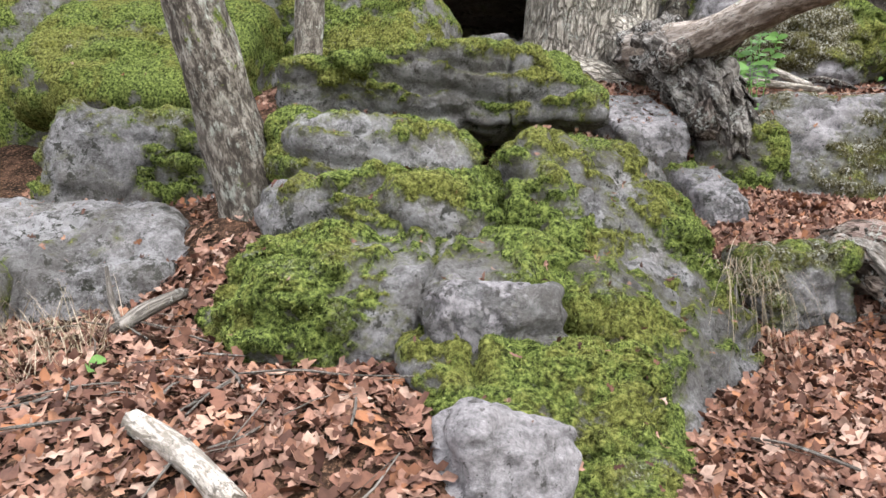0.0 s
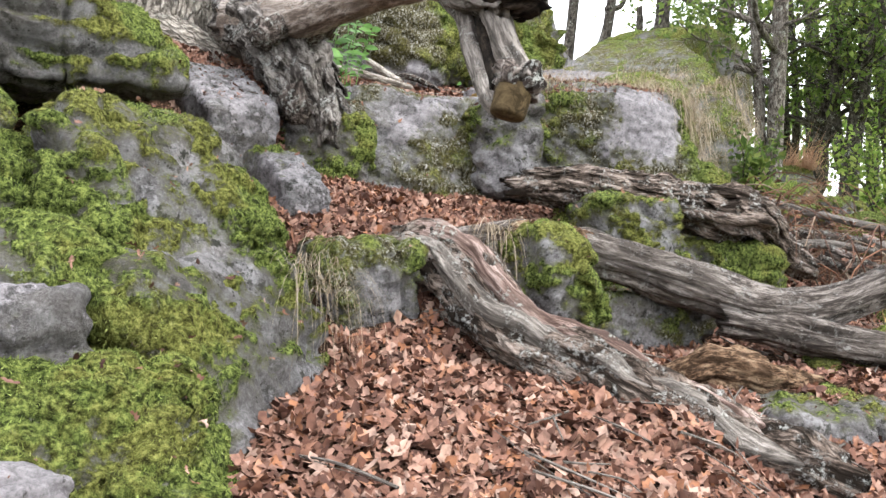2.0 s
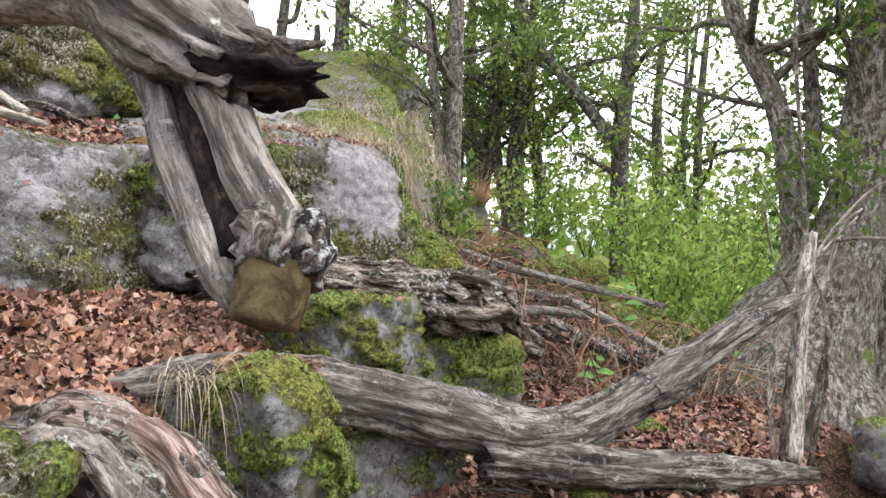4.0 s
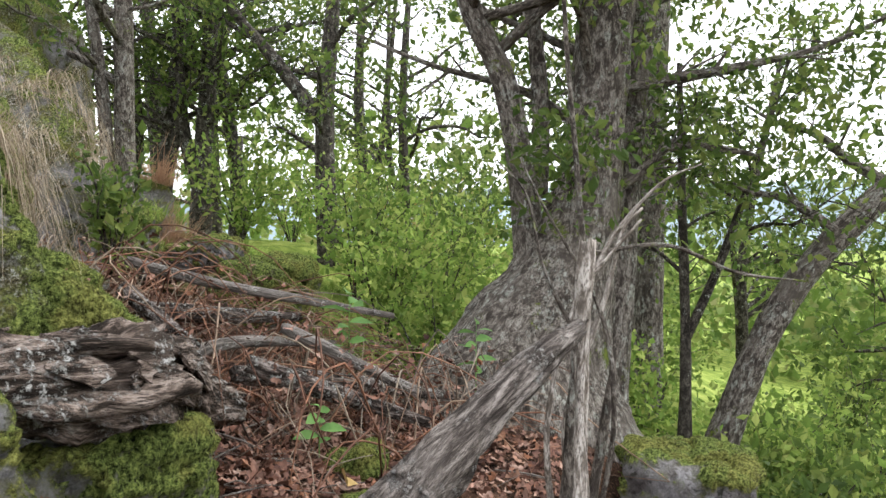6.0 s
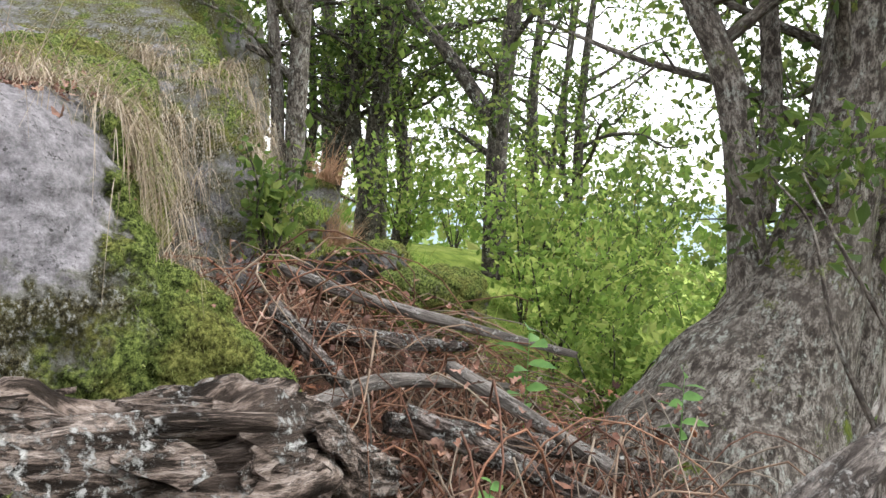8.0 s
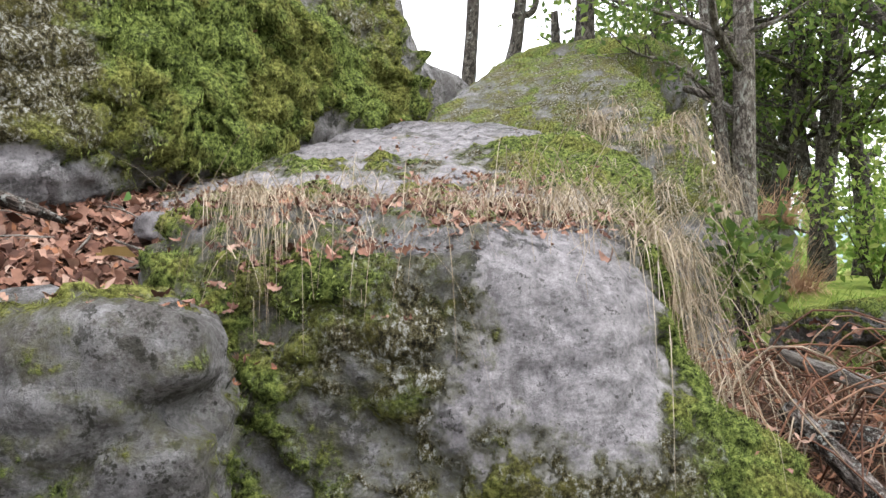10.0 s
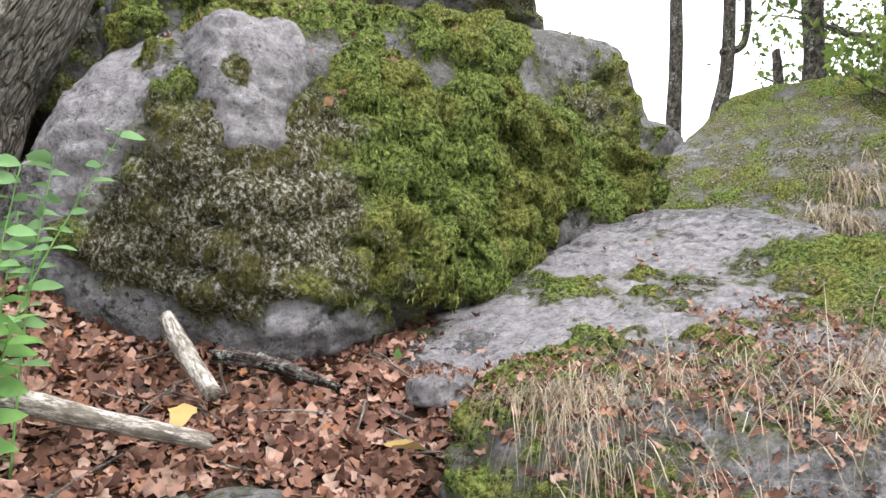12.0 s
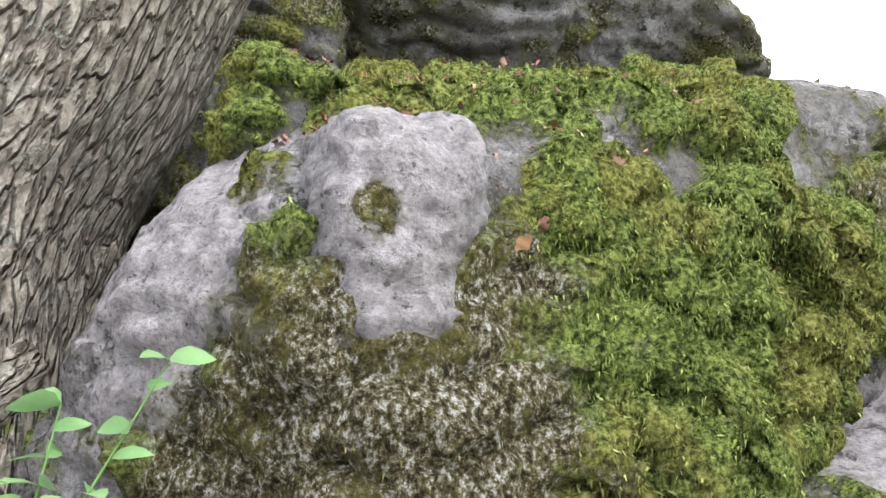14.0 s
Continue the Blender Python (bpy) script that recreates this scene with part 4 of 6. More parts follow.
bark = dict(rings=120, seg=64, rough=0.26, ridges=0.2, freq=13, jag=0.1)
bare = dict(rings=90, seg=48, rough=0.13, ridges=0.2, freq=9, ridge_n=11, jag=0.12)
def strand(path, angle, away, radius, twist, seed, start=0.0, stop=1.0):
    """A fibre bundle winding along a log: rows of x, y, z, radius."""
    rng = np.random.default_rng(seed)
    pts = curve_points(path, 120)
    out = []
    for u in np.linspace(start, stop, 11):
        i = int(np.clip(u * 119, 3, 116))
        t = unit(pts[i + 3, :3] - pts[i - 3, :3])
        s = unit(np.cross(t, (0, 0, 1.0)))
        n = np.cross(s, t)
        a = angle + twist * u + 0.18 * rng.normal()
        end = smooth(start - 0.02, start + 0.12, u) * smooth(stop + 0.02, stop - 0.12, u)
        out.append((*(pts[i, :3] + (s * np.sin(a) + n * np.cos(a)) * pts[i, 3] * away * rng.uniform(0.88, 1.1)), radius * (0.35 + 0.65 * float(end)) * rng.uniform(0.8, 1.2)))
    return out


log_path = [(1.69, 3.42, 1.50, 0.082), (1.78, 3.32, 1.48, 0.118), (1.88, 3.14, 1.40, 0.128), (1.92, 2.97, 1.28, 0.128), (1.98, 2.84, 1.18, 0.116), (2.09, 2.72, 1.13, 0.112), (2.2, 2.6, 1.07, 0.118), (2.3, 2.48, 0.99, 0.13), (2.43, 2.36, 0.89, 0.145), (2.59, 2.2, 0.8, 0.155), (2.76, 2.0, 0.73, 0.16)]
fibres = dict(rings=110, seg=20, rough=0.28, ridges=0.3, freq=16, jag=0.03)
log_strands = [("bare_ridge", 0.15, 0.86, 0.052, -0.5, RED_WOOD, "bare reddish wood ridge", 0.0, 0.9), ("bare_ridge", -0.75, 0.9, 0.034, -0.5, RED_WOOD, "thin reddish ridge", 0.08, 0.8), ("fibre_strand", 1.0, 0.9, 0.046, -0.4, DEAD_WOOD, "", 0.05, 0.95),
               ("fibre_strand", -1.35, 0.92, 0.05, 0.3, DEAD_BARK, "lichened bark strand", 0.0, 1.0), ("fibre_strand", -1.9, 0.9, 0.05, 0.4, DEAD_BARK, "lichened bark strand", 0.1, 0.95), ("fibre_strand", -0.35, 0.98, 0.024, -0.9, DEAD_WOOD, "", 0.15, 1.0), ("fibre_strand", 1.7, 0.9, 0.05, 0.2, BROWN_BARK, "", 0.0, 1.0), ("fibre_strand", -1.05, 1.02, 0.022, 0.5, BROWN_BARK, "", 0.1, 0.7)]
log_a = timber("dead_log", "fallen log with lichened bark and a bare reddish ridge", log_path, BROWN_BARK, seed=3,
       parts=[(nm, strand(log_path, an, aw, ra, tw, 300 + k, u0, u1), mt, dict(fibres, seed=310 + k), lb) for k, (nm, an, aw, ra, tw, mt, lb, u0, u1) in enumerate(log_strands)], **dict(bark, ridges=0.3))
bark_path = [(2.72, 4.1, 1.88, 0.05), (3.0, 4.0, 1.9, 0.10), (3.5, 3.82, 1.86, 0.12), (3.95, 3.68, 1.8, 0.14), (4.25, 3.72, 1.77, 0.14), (4.6, 3.85, 1.62, 0.10), (5.0, 3.9, 1.5, 0.07)]
log_b = timber("bark_log", "dead log with layered grey bark lying across the rocks", bark_path, BROWN_BARK, seed=8,
       parts=[("bark_flap", [(3.6, 3.72, 1.96, 0.03), (3.95, 3.6, 1.92, 0.05), (4.25, 3.62, 1.86, 0.035)], BROWN_BARK, dict(rings=24, seg=14, rough=0.3, ridges=0.3, seed=9, flat=0.5), "lifted plate of bark")], **dict(bark, ridges=0.28))
bark_plates(log_a, log_path, 130, 0.055, LICHEN_BARK, 5, 0.006, (-2.5, -0.9))
bark_plates(log_b, bark_path, 110, 0.13, BROWN_BARK, 6, 0.016)
timber("grey_log", "bare silver-grey log forking towards its tip", [(2.1, 3.72, 1.56, 0.05), (2.5, 3.52, 1.58, 0.09), (3.19, 3.24, 1.42, 0.112), (3.6, 3.05, 1.3, 0.105), (3.95, 2.9, 1.33, 0.095), (4.5, 2.63, 1.62, 0.07), (4.85, 2.46, 1.8, 0.06), (5.06, 2.36, 1.88, 0.04)], GREY_LOG, seed=12,
       parts=[("lower_limb", [(3.4, 3.1, 1.24, 0.09), (3.9, 2.8, 1.15, 0.08), (4.5, 2.5, 1.08, 0.07), (5.1, 2.25, 1.0, 0.04)], GREY_LOG, dict(bare, seed=13), "weathered lower limb"),
              ("broken_stub", [(4.2, 2.76, 1.46, 0.08), (4.5, 2.7, 1.5, 0.075), (4.72, 2.68, 1.58, 0.05)], GREY_LOG, dict(rings=24, seg=20, rough=0.15, ridges=0.35, seed=14, jag=0.08), "splintered stub"),
              ("bark_rind", [(2.35, 3.55, 1.62, 0.025), (2.6, 3.43, 1.63, 0.045), (2.85, 3.33, 1.56, 0.02)], ROTTEN, dict(rings=40, seg=24, rough=0.8, freq=22, seed=15), "crumbling brown rind")], **bare)
timber("dead_limb", "arching dead limb with a hollow hanging broken end", [(1.42, 5.6, 2.95, 0.16), (1.556, 4.9, 2.829, 0.13), (1.691, 4.4, 2.825, 0.098), (1.767, 4.0, 2.818, 0.094), (1.782, 3.6, 2.76, 0.082), (1.77, 3.3, 2.66, 0.062), (1.734, 3.05, 2.525, 0.044)], TAN_WOOD, "dead branch", seed=21,
       parts=[("pale_strip", [(1.74, 3.15, 2.58, 0.045), (1.612, 2.75, 2.372, 0.036), (1.565, 2.6, 2.22, 0.032), (1.524, 2.45, 2.09, 0.03), (1.489, 2.33, 2.0, 0.028), (1.488, 2.29, 1.955, 0.014)], DEAD_WOOD, dict(rings=60, seg=24, rough=0.2, ridges=0.2, seed=23, jag=0.02), "pale strip of bare wood"),
              ("hanging_end", [(1.64, 2.63, 2.43, 0.05), (1.603, 2.49, 2.286, 0.036), (1.585, 2.39, 2.17, 0.036), (1.57, 2.295, 2.088, 0.04), (1.535, 2.23, 2.045, 0.052), (1.508, 2.2, 2.012, 0.058)], DEAD_WOOD, dict(rings=90, seg=60, rough=0.2, ridges=0.3, ridge_n=8, seed=22, jag=0.03), "grooved grey end"),
              # dark tube stands in for the shade between the two strips
              ("gap_shade", [(1.66, 2.8, 2.47, 0.02), (1.59, 2.56, 2.27, 0.026), (1.55, 2.42, 2.12, 0.026), (1.515, 2.31, 2.03, 0.03)], NEAR_BLACK, dict(rings=30, seg=14, rough=0.3, seed=27), "near-black filler painting the shade in the gap between the strips"),
              ("bark_rim", [(1.535, 2.23, 2.062, 0.05), (1.512, 2.205, 2.035, 0.064), (1.496, 2.2, 2.018, 0.066), (1.49, 2.2, 2.008, 0.05)], DEAD_BARK, dict(rings=30, seg=72, rough=0.5, freq=26, seed=28, jag=0.03), "flaky lichened bark rim"),
              ("broken_cup", [(1.496, 2.2, 2.03, 0.045), (1.49, 2.2, 2.0, 0.054), (1.482, 2.2, 1.965, 0.054), (1.476, 2.2, 1.942, 0.053), (1.474, 2.2, 1.934, 0.048)], BROWN_PEG, dict(rings=36, seg=40, rough=0.07, freq=8, seed=24), "smooth brown broken core"),
              ("bark_stub", [(1.44, 3.35, 2.88, 0.11), (1.502, 3.1, 2.75, 0.10), (1.548, 2.9, 2.638, 0.098), (1.574, 2.7, 2.518, 0.093), (1.598, 2.55, 2.424, 0.08), (1.607, 2.44, 2.372, 0.06)], DEAD_WOOD, dict(rings=90, seg=64, rough=0.28, ridges=0.3, freq=14, seed=25, jag=0.06), "thick grey stub, its bark gone"),
              ("dark_tip", [(1.58, 2.5, 2.375, 0.045), (1.62, 2.42, 2.355, 0.058), (1.648, 2.375, 2.35, 0.05), (1.665, 2.345, 2.352, 0.035)], NEAR_BLACK, dict(rings=40, seg=40, rough=0.5, freq=22, seed=26, jag=0.05), "near-black broken tip"),
              ("splinter", [(1.60, 2.47, 2.42, 0.03), (1.645, 2.4, 2.41, 0.016), (1.70, 2.34, 2.418, 0.004)], DEAD_BARK, dict(rings=20, seg=10, rough=0.4, seed=29), "thin projecting splinter")], **dict(bare, rough=0.1, ridges=0.07))
root_path = [(1.42, 5.75, 3.02, 0.16), (1.5, 5.3, 2.85, 0.2), (1.6, 4.95, 2.6, 0.19), (1.7, 4.78, 2.32, 0.16), (1.74, 4.74, 2.1, 0.1)]
root = timber("dead_root", "knobbly grey dead root hanging over the rock", root_path, ROOT_BARK, "root", seed=31,
       parts=[("knob", [(1.5, 5.0, 2.75, 0.1), (1.42, 4.85, 2.72, 0.12), (1.36, 4.75, 2.66, 0.05)], DEAD_BARK, dict(rings=20, seg=24, rough=0.4, freq=14, seed=34), "knobbly burr"), ("knob", [(1.66, 4.9, 2.4, 0.1), (1.6, 4.74, 2.3, 0.13), (1.58, 4.66, 2.2, 0.06)], DEAD_BARK, dict(rings=20, seg=24, rough=0.4, freq=14, seed=35), "knobbly burr"), ("broken_root", [(1.6, 4.9, 2.7, 0.09), (1.72, 4.7, 2.8, 0.07), (1.78, 4.6, 2.86, 0.03)], DEAD_BARK, dict(rings=20, seg=20, rough=0.35, seed=36, jag=0.05), "splintered stub")], **bark)
bark_plates(root, root_path, 45, 0.1, ROOT_BARK, 7)
timber("rotten_log", "short crumbling orange-brown rotten log", [(2.75, 2.85, 1.0, 0.05), (2.95, 2.75, 1.05, 0.09), (3.2, 2.66, 1.0, 0.09), (3.4, 2.6, 0.98, 0.05)], ROTTEN, seed=33, **dict(bark, rough=0.42, freq=14))

# ---- living trees ----
def leaf_cards(points, ways, size, rng, width=0.5, fold=0.25):
    """Folded pointed leaves: four corners each, at the points, along the ways."""
    n = len(points)
    ln = size * (0.45 + 1.1 * rng.random(n) ** 1.5)[:, None]
    side = unit(np.cross(ways, rng.normal(0, 1, (n, 3))))
    up = np.cross(side, ways)
    mid = points + ways * ln * 0.45
    v = np.stack([points, mid + side * ln * width * 0.5 + up * ln * fold * 0.4, points + ways * ln, mid - side * ln * width * 0.5 + up * ln * fold * 0.4], 1).reshape(-1, 3)
    k = np.arange(n)[:, None] * 4
    f = np.vstack([k + np.array([[0, 1, 2]]), k + np.array([[0, 2, 3]])])
    return v, f


def tree(label, stems, crown, bark=BARK_FAR, leaf=FOLIAGE, leaves=2600, leaf_size=0.10, limbs=7, seed=1, seg=14, group="", rough=0.10, limb_from=0.35, reach=1.5, twigs=9):
    """stems: rows of x, y, z, radius for each stem. crown: leaf cloud half sizes about each limb's end."""
    rng = np.random.default_rng(seed)
    at = Vector(stems[0][0][:3])
    shift = np.array([*at, 0])
    ob = empty("tree", at)
    tagged(ob, label, "tree", group)
    ends = []
    for stem in stems:
        s = np.asarray(stem, float) - shift
        part_of("trunk", tube_mesh("trunk", s, bark, rings=60 if seg > 20 else 26, seg=seg, rough=rough, freq=7, seed=seed), ob)
        pts = curve_points(s, 60)
        for k in range(limbs):
            u = limb_from + (1 - limb_from) * (k + rng.random()) / limbs
            p = pts[min(int(u * 59), 59)]
            a = rng.random() * 6.283
            out = np.array([np.cos(a), np.sin(a), 0.35 + 0.5 * rng.random()])
            ln = reach * (0.5 + 0.7 * rng.random()) * (1.15 - 0.5 * u)
            r0 = min(p[3] * 0.5, 0.06)
            ctrl = [[*p[:3], r0]]
            for q in range(1, 5):
                w = q / 4
                ctrl.append([*(p[:3] + out * ln * w + rng.normal(0, 0.07, 3) * ln * w + np.array([0, 0, -0.22 * ln * w * w])), r0 * (1 - 0.82 * w)])
            pieces = [tube(ctrl, rings=12, seg=6, rough=0.1, seed=seed + k)]
            path = curve_points(ctrl, 24)
            for q in range(twigs):
                b0 = path[rng.integers(5, 24)]
                tw = unit(out + rng.normal(0, 0.75, 3)) * ln * (0.25 + 0.3 * rng.random())
                c2 = [[*b0[:3], max(b0[3] * 0.5, 0.004)], [*(b0[:3] + tw * 0.5 + rng.normal(0, 0.03, 3)), 0.004], [*(b0[:3] + tw + rng.normal(0, 0.05, 3)), 0.002]]
                pieces.append(tube(c2, rings=5, seg=4, seed=q))
                ends.append(b0[:3] + tw * 0.6)
                ends.append(b0[:3] + tw)
            v, f, g = join(pieces)
            part_of("limb", mesh_of("limb", v, f, [bark], attrs={"grain": g}), ob)
    if leaves:
        ends = np.array(ends)
        c = ends[rng.integers(0, len(ends), leaves)] + rng.normal(0, 1, (leaves, 3)) * np.array(crown)
        way = unit(rng.normal(0, 1, (leaves, 3)) + np.array([0, 0, -0.35]))
        v, f = leaf_cards(c, way, leaf_size, rng)
        part_of("crown", mesh_of("crown", v, f, [leaf], False), ob, "", "stuff")
    return ob


# the leaning lichened trunk on the outcrop
tree("leaning trunk with scaly grey-green lichen among the rocks", [[(-0.86, 3.82, 1.15, 0.26), (-0.92, 3.78, 1.6, 0.17), (-1.03, 3.7, 2.1, 0.15), (-1.2, 3.6, 2.75, 0.14), (-1.5, 3.5, 4.0, 0.12), (-1.8, 3.4, 6.0, 0.08)]], (0.4, 0.4, 0.3), BARK_LIVE, leaves=900, limbs=3, limb_from=0.75, seed=2, seg=44, rough=0.14)
tree("slender grey trunk behind the slab", [[(-0.95, 5.1, 2.0, 0.12), (-0.93, 5.1, 2.6, 0.10), (-0.9, 5.15, 3.6, 0.09), (-0.8, 5.2, 6.0, 0.06)]], (0.4, 0.4, 0.3), BARK_LIVE, leaves=700, limbs=3, limb_from=0.75, seed=3, seg=28)
# the old tree on the rocks
def old_flare(length, ang):
    low = np.exp(-length / 0.45)[:, None]
    return low * (0.35 * np.maximum(0, np.cos(3 * ang + 0.6))[None, :]) + 0.05 * np.cos(5 * ang)[None, :]


old = empty("tree", (1.3, 6.95, 2.6))
tagged(old, "huge old trunk with deeply furrowed grey bark on the rocks", "tree")
oz = np.array([1.3, 6.95, 2.6, 0])
part_of("trunk", tube_mesh("trunk", np.array([(1.22, 7.0, 2.5, 0.7), (1.24, 7.0, 3.1, 0.58), (1.32, 7.02, 3.8, 0.585), (1.56, 7.08, 4.5, 0.62), (2.1, 7.15, 6.0, 0.58), (2.6, 7.3, 8.5, 0.35)]) - oz, BARK_OLD, rings=200, seg=120, rough=0.022, freq=5, seed=4, flare=old_flare), old)
part_of("root", tube_mesh("root", np.array([(1.0, 6.75, 3.05, 0.26), (1.05, 6.4, 2.92, 0.19), (1.25, 6.1, 2.78, 0.16), (1.5, 5.9, 2.7, 0.1)]) - oz, BARK_OLD, rings=40, seg=28, rough=0.16, freq=6, seed=5), old, "rounded surface root")
part_of("root", tube_mesh("root", np.array([(1.5, 6.75, 3.35, 0.3), (1.5, 6.35, 3.15, 0.2), (1.44, 5.95, 2.98, 0.17), (1.45, 5.6, 2.85, 0.12)]) - oz, BARK_OLD, rings=40, seg=28, rough=0.16, freq=6, seed=6), old, "root running down to the dead root")
# dark bark tube set back in the gap between trunk and great boulder
part_of("limb", tube_mesh("limb", np.array([(1.5, 7.15, 2.8, 0.16), (1.68, 7.35, 3.1, 0.15), (1.88, 7.4, 3.38, 0.14), (2.06, 7.45, 3.62, 0.13), (2.2, 7.55, 3.9, 0.12)]) - oz, BARK_FAR, rings=60, seg=28, rough=0.16, ridges=0.15, freq=7, seed=7), old, "dark stem set back in the gap beside the trunk")
# the tree at the edge of the drop
edge_tree = tree("big lichened tree with a flared foot and several stems", [[(7.7, 3.1, -0.3, 1.2), (7.8, 3.08, 0.8, 0.92), (7.95, 3.0, 1.35, 0.66), (8.1, 2.8, 1.9, 0.44), (8.2, 2.6, 2.7, 0.26), (8.26, 2.48, 4.2, 0.225), (8.4, 2.3, 7.0, 0.16)],
      [(8.0, 3.0, 1.7, 0.17), (8.07, 3.08, 2.47, 0.12), (8.04, 3.24, 3.45, 0.10), (7.9, 3.55, 4.2, 0.085), (7.6, 4.0, 5.6, 0.06)],
      [(8.2, 3.0, 2.6, 0.08), (8.31, 3.01, 3.34, 0.07), (8.3, 3.1, 4.3, 0.06), (8.2, 3.3, 6.0, 0.04)],
      [(8.35, 2.5, -0.2, 0.3), (8.4, 2.48, 0.95, 0.2), (8.6, 2.4, 2.0, 0.16), (8.7, 2.35, 2.8, 0.14), (8.8, 2.2, 4.3, 0.12), (9.1, 1.9, 6.5, 0.07)]], (0.12, 0.12, 0.09), BARK_LIVE, leaves=14000, leaf_size=0.085, limbs=7, limb_from=0.6, seed=5, seg=48, rough=0.07, reach=2.6, twigs=13)
tree("leaning lichened trunk over the drop", [[(8.95, 1.7, 0.0, 0.2), (9.02, 1.5, 0.6, 0.14), (9.17, 1.04, 1.69, 0.12), (9.4, 0.32, 2.55, 0.115), (9.7, -0.7, 3.4, 0.13), (10.2, -2.0, 4.6, 0.08)]], (0.4, 0.4, 0.3), BARK_LIVE, leaves=2200, limbs=5, limb_from=0.5, seed=6, seg=30, reach=1.8)
tree("straight lichened trunk behind the big tree", [[(11.35, 2.25, 0.0, 0.24), (11.41, 2.23, 0.9, 0.2), (11.5, 2.15, 4.4, 0.16), (11.6, 2.0, 8.0, 0.08)]], (0.5, 0.5, 0.4), BARK_LIVE, leaves=3000, limbs=7, limb_from=0.45, seed=7, reach=2.2)
tree("thin forked sapling stem at the edge", [[(9.44, 1.82, 0.1, 0.07), (9.46, 1.82, 1.33, 0.05), (9.46, 1.86, 2.5, 0.04), (9.5, 1.9, 3.9, 0.025)], [(9.46, 1.82, 1.33, 0.045), (9.55, 1.5, 2.1, 0.04), (9.68, 1.18, 3.07, 0.03), (9.8, 0.9, 4.0, 0.015)]], (0.3, 0.3, 0.22), BARK_FAR, leaves=2400, leaf_size=0.085, limbs=7, limb_from=0.4, seed=8, reach=1.3)
# the wood beyond
tree("straight grey trunk beside mossy stones", [[(10.12, 8.45, 1.7, 0.17), (10.12, 8.48, 2.3, 0.135), (10.15, 8.55, 5.2, 0.115), (10.2, 8.6, 9.0, 0.06)], [(9.95, 8.75, 1.8, 0.1), (10.07, 8.73, 3.4, 0.085), (10.04, 8.95, 5.2, 0.07), (9.8, 9.2, 8.0, 0.04)]], (0.13, 0.13, 0.1), BARK_LIVE, leaves=4500, leaf_size=0.09, limbs=7, limb_from=0.5, seed=9, reach=2.6)
tree("dark forked tree above the bushes", [[(13.12, 7.11, 0.9, 0.22), (13.12, 7.11, 1.9, 0.17), (13.15, 7.19, 4.2, 0.15), (13.22, 7.08, 6.0, 0.11), (13.3, 7.0, 9.0, 0.05)], [(13.15, 7.19, 4.0, 0.12), (12.9, 7.9, 5.0, 0.1), (12.72, 8.7, 6.0, 0.07), (12.5, 9.4, 7.5, 0.03)]], (0.14, 0.14, 0.1), BARK_FAR, leaves=4200, leaf_size=0.105, limbs=7, limb_from=0.35, seed=10, reach=2.2)
wood_rng = random.Random(4)
for k, (tx, ty, th, tr) in enumerate([(14.3, 10.2, 9, 0.17), (14.25, 10.9, 9, 0.14), (16.2, 10.6, 9, 0.15), (17.5, 13.5, 10, 0.2), (15.2, 12.6, 10, 0.15), (12.4, 11.9, 9, 0.13), (20.0, 9.3, 9, 0.17), (21.5, 14.5, 10, 0.2), (17.2, 7.2, 8, 0.11), (18.0, 3.3, 7, 0.12), (17.0, 0.6, 7, 0.12), (14.5, -2.2, 7, 0.13)]):
    tz = float(ground_z(np.array([tx]), np.array([ty]))[0]) - 0.15
    j = [wood_rng.uniform(-0.5, 0.5) for _ in range(6)]
    s1 = [(tx, ty, tz, tr * 1.3), (tx + 0.2 * j[0], ty + 0.2 * j[1], tz + 1.5, tr), (tx + 0.7 * j[2], ty + 0.7 * j[3], tz + th * 0.5, tr * 0.75), (tx + 1.6 * j[4], ty + 1.6 * j[5], tz + th, tr * 0.3)]
    s2 = [(tx, ty, tz + 1.0, tr * 0.7), (tx + 0.5 * j[3], ty - 0.9 * j[0], tz + 2.4, tr * 0.6), (tx + 1.6 * j[1], ty - 2.2 * j[2], tz + th * 0.75, tr * 0.25)]
    tree("dark-stemmed leafy tree in the thin wood", [s1, s2], (0.15, 0.15, 0.11), BARK_FAR, leaves=4200, leaf_size=0.125, limbs=8, limb_from=0.38, seed=40 + k, seg=10, group="trees of the thin wood", reach=3.1, twigs=8)
for label, tx, ty, tz, lean, kk in (("bare thin trunk on the skyline", 9.7, 13.4, 4.6, 0.1, 1), ("forked bare trunk on the skyline", 10.1, 13.0, 4.4, 0.35, 2), ("straight bare trunk rising from the mossy knoll", 9.2, 10.1, 4.9, 0.0, 3)):
    stems = [[(tx, ty, tz - 0.6, 0.15), (tx, ty, tz + 0.6, 0.12), (tx + lean, ty, tz + 2.2, 0.10), (tx + lean * 1.3, ty, tz + 6, 0.05)]]
    if kk == 2:
        stems.append([(tx + 0.22, ty, tz + 2.0, 0.07), (tx + 0.65, ty, tz + 2.25, 0.06), (tx + 0.75, ty, tz + 3.4, 0.05), (tx + 0.8, ty, tz + 5, 0.02)])
    tree(label, stems, (0.5, 0.5, 0.35), BARK_FAR, leaves=120, limbs=4, limb_from=0.8, seed=60 + kk, reach=1.6)
timber("tree_stub", "short broken grey stub on the mossy knoll", [(9.15, 10.6, 4.7, 0.07), (9.16, 10.6, 5.3, 0.06), (9.16, 10.62, 5.62, 0.05)], BARK_FAR, "stump", seed=71, rings=16, seg=12, rough=0.15, jag=0.08)


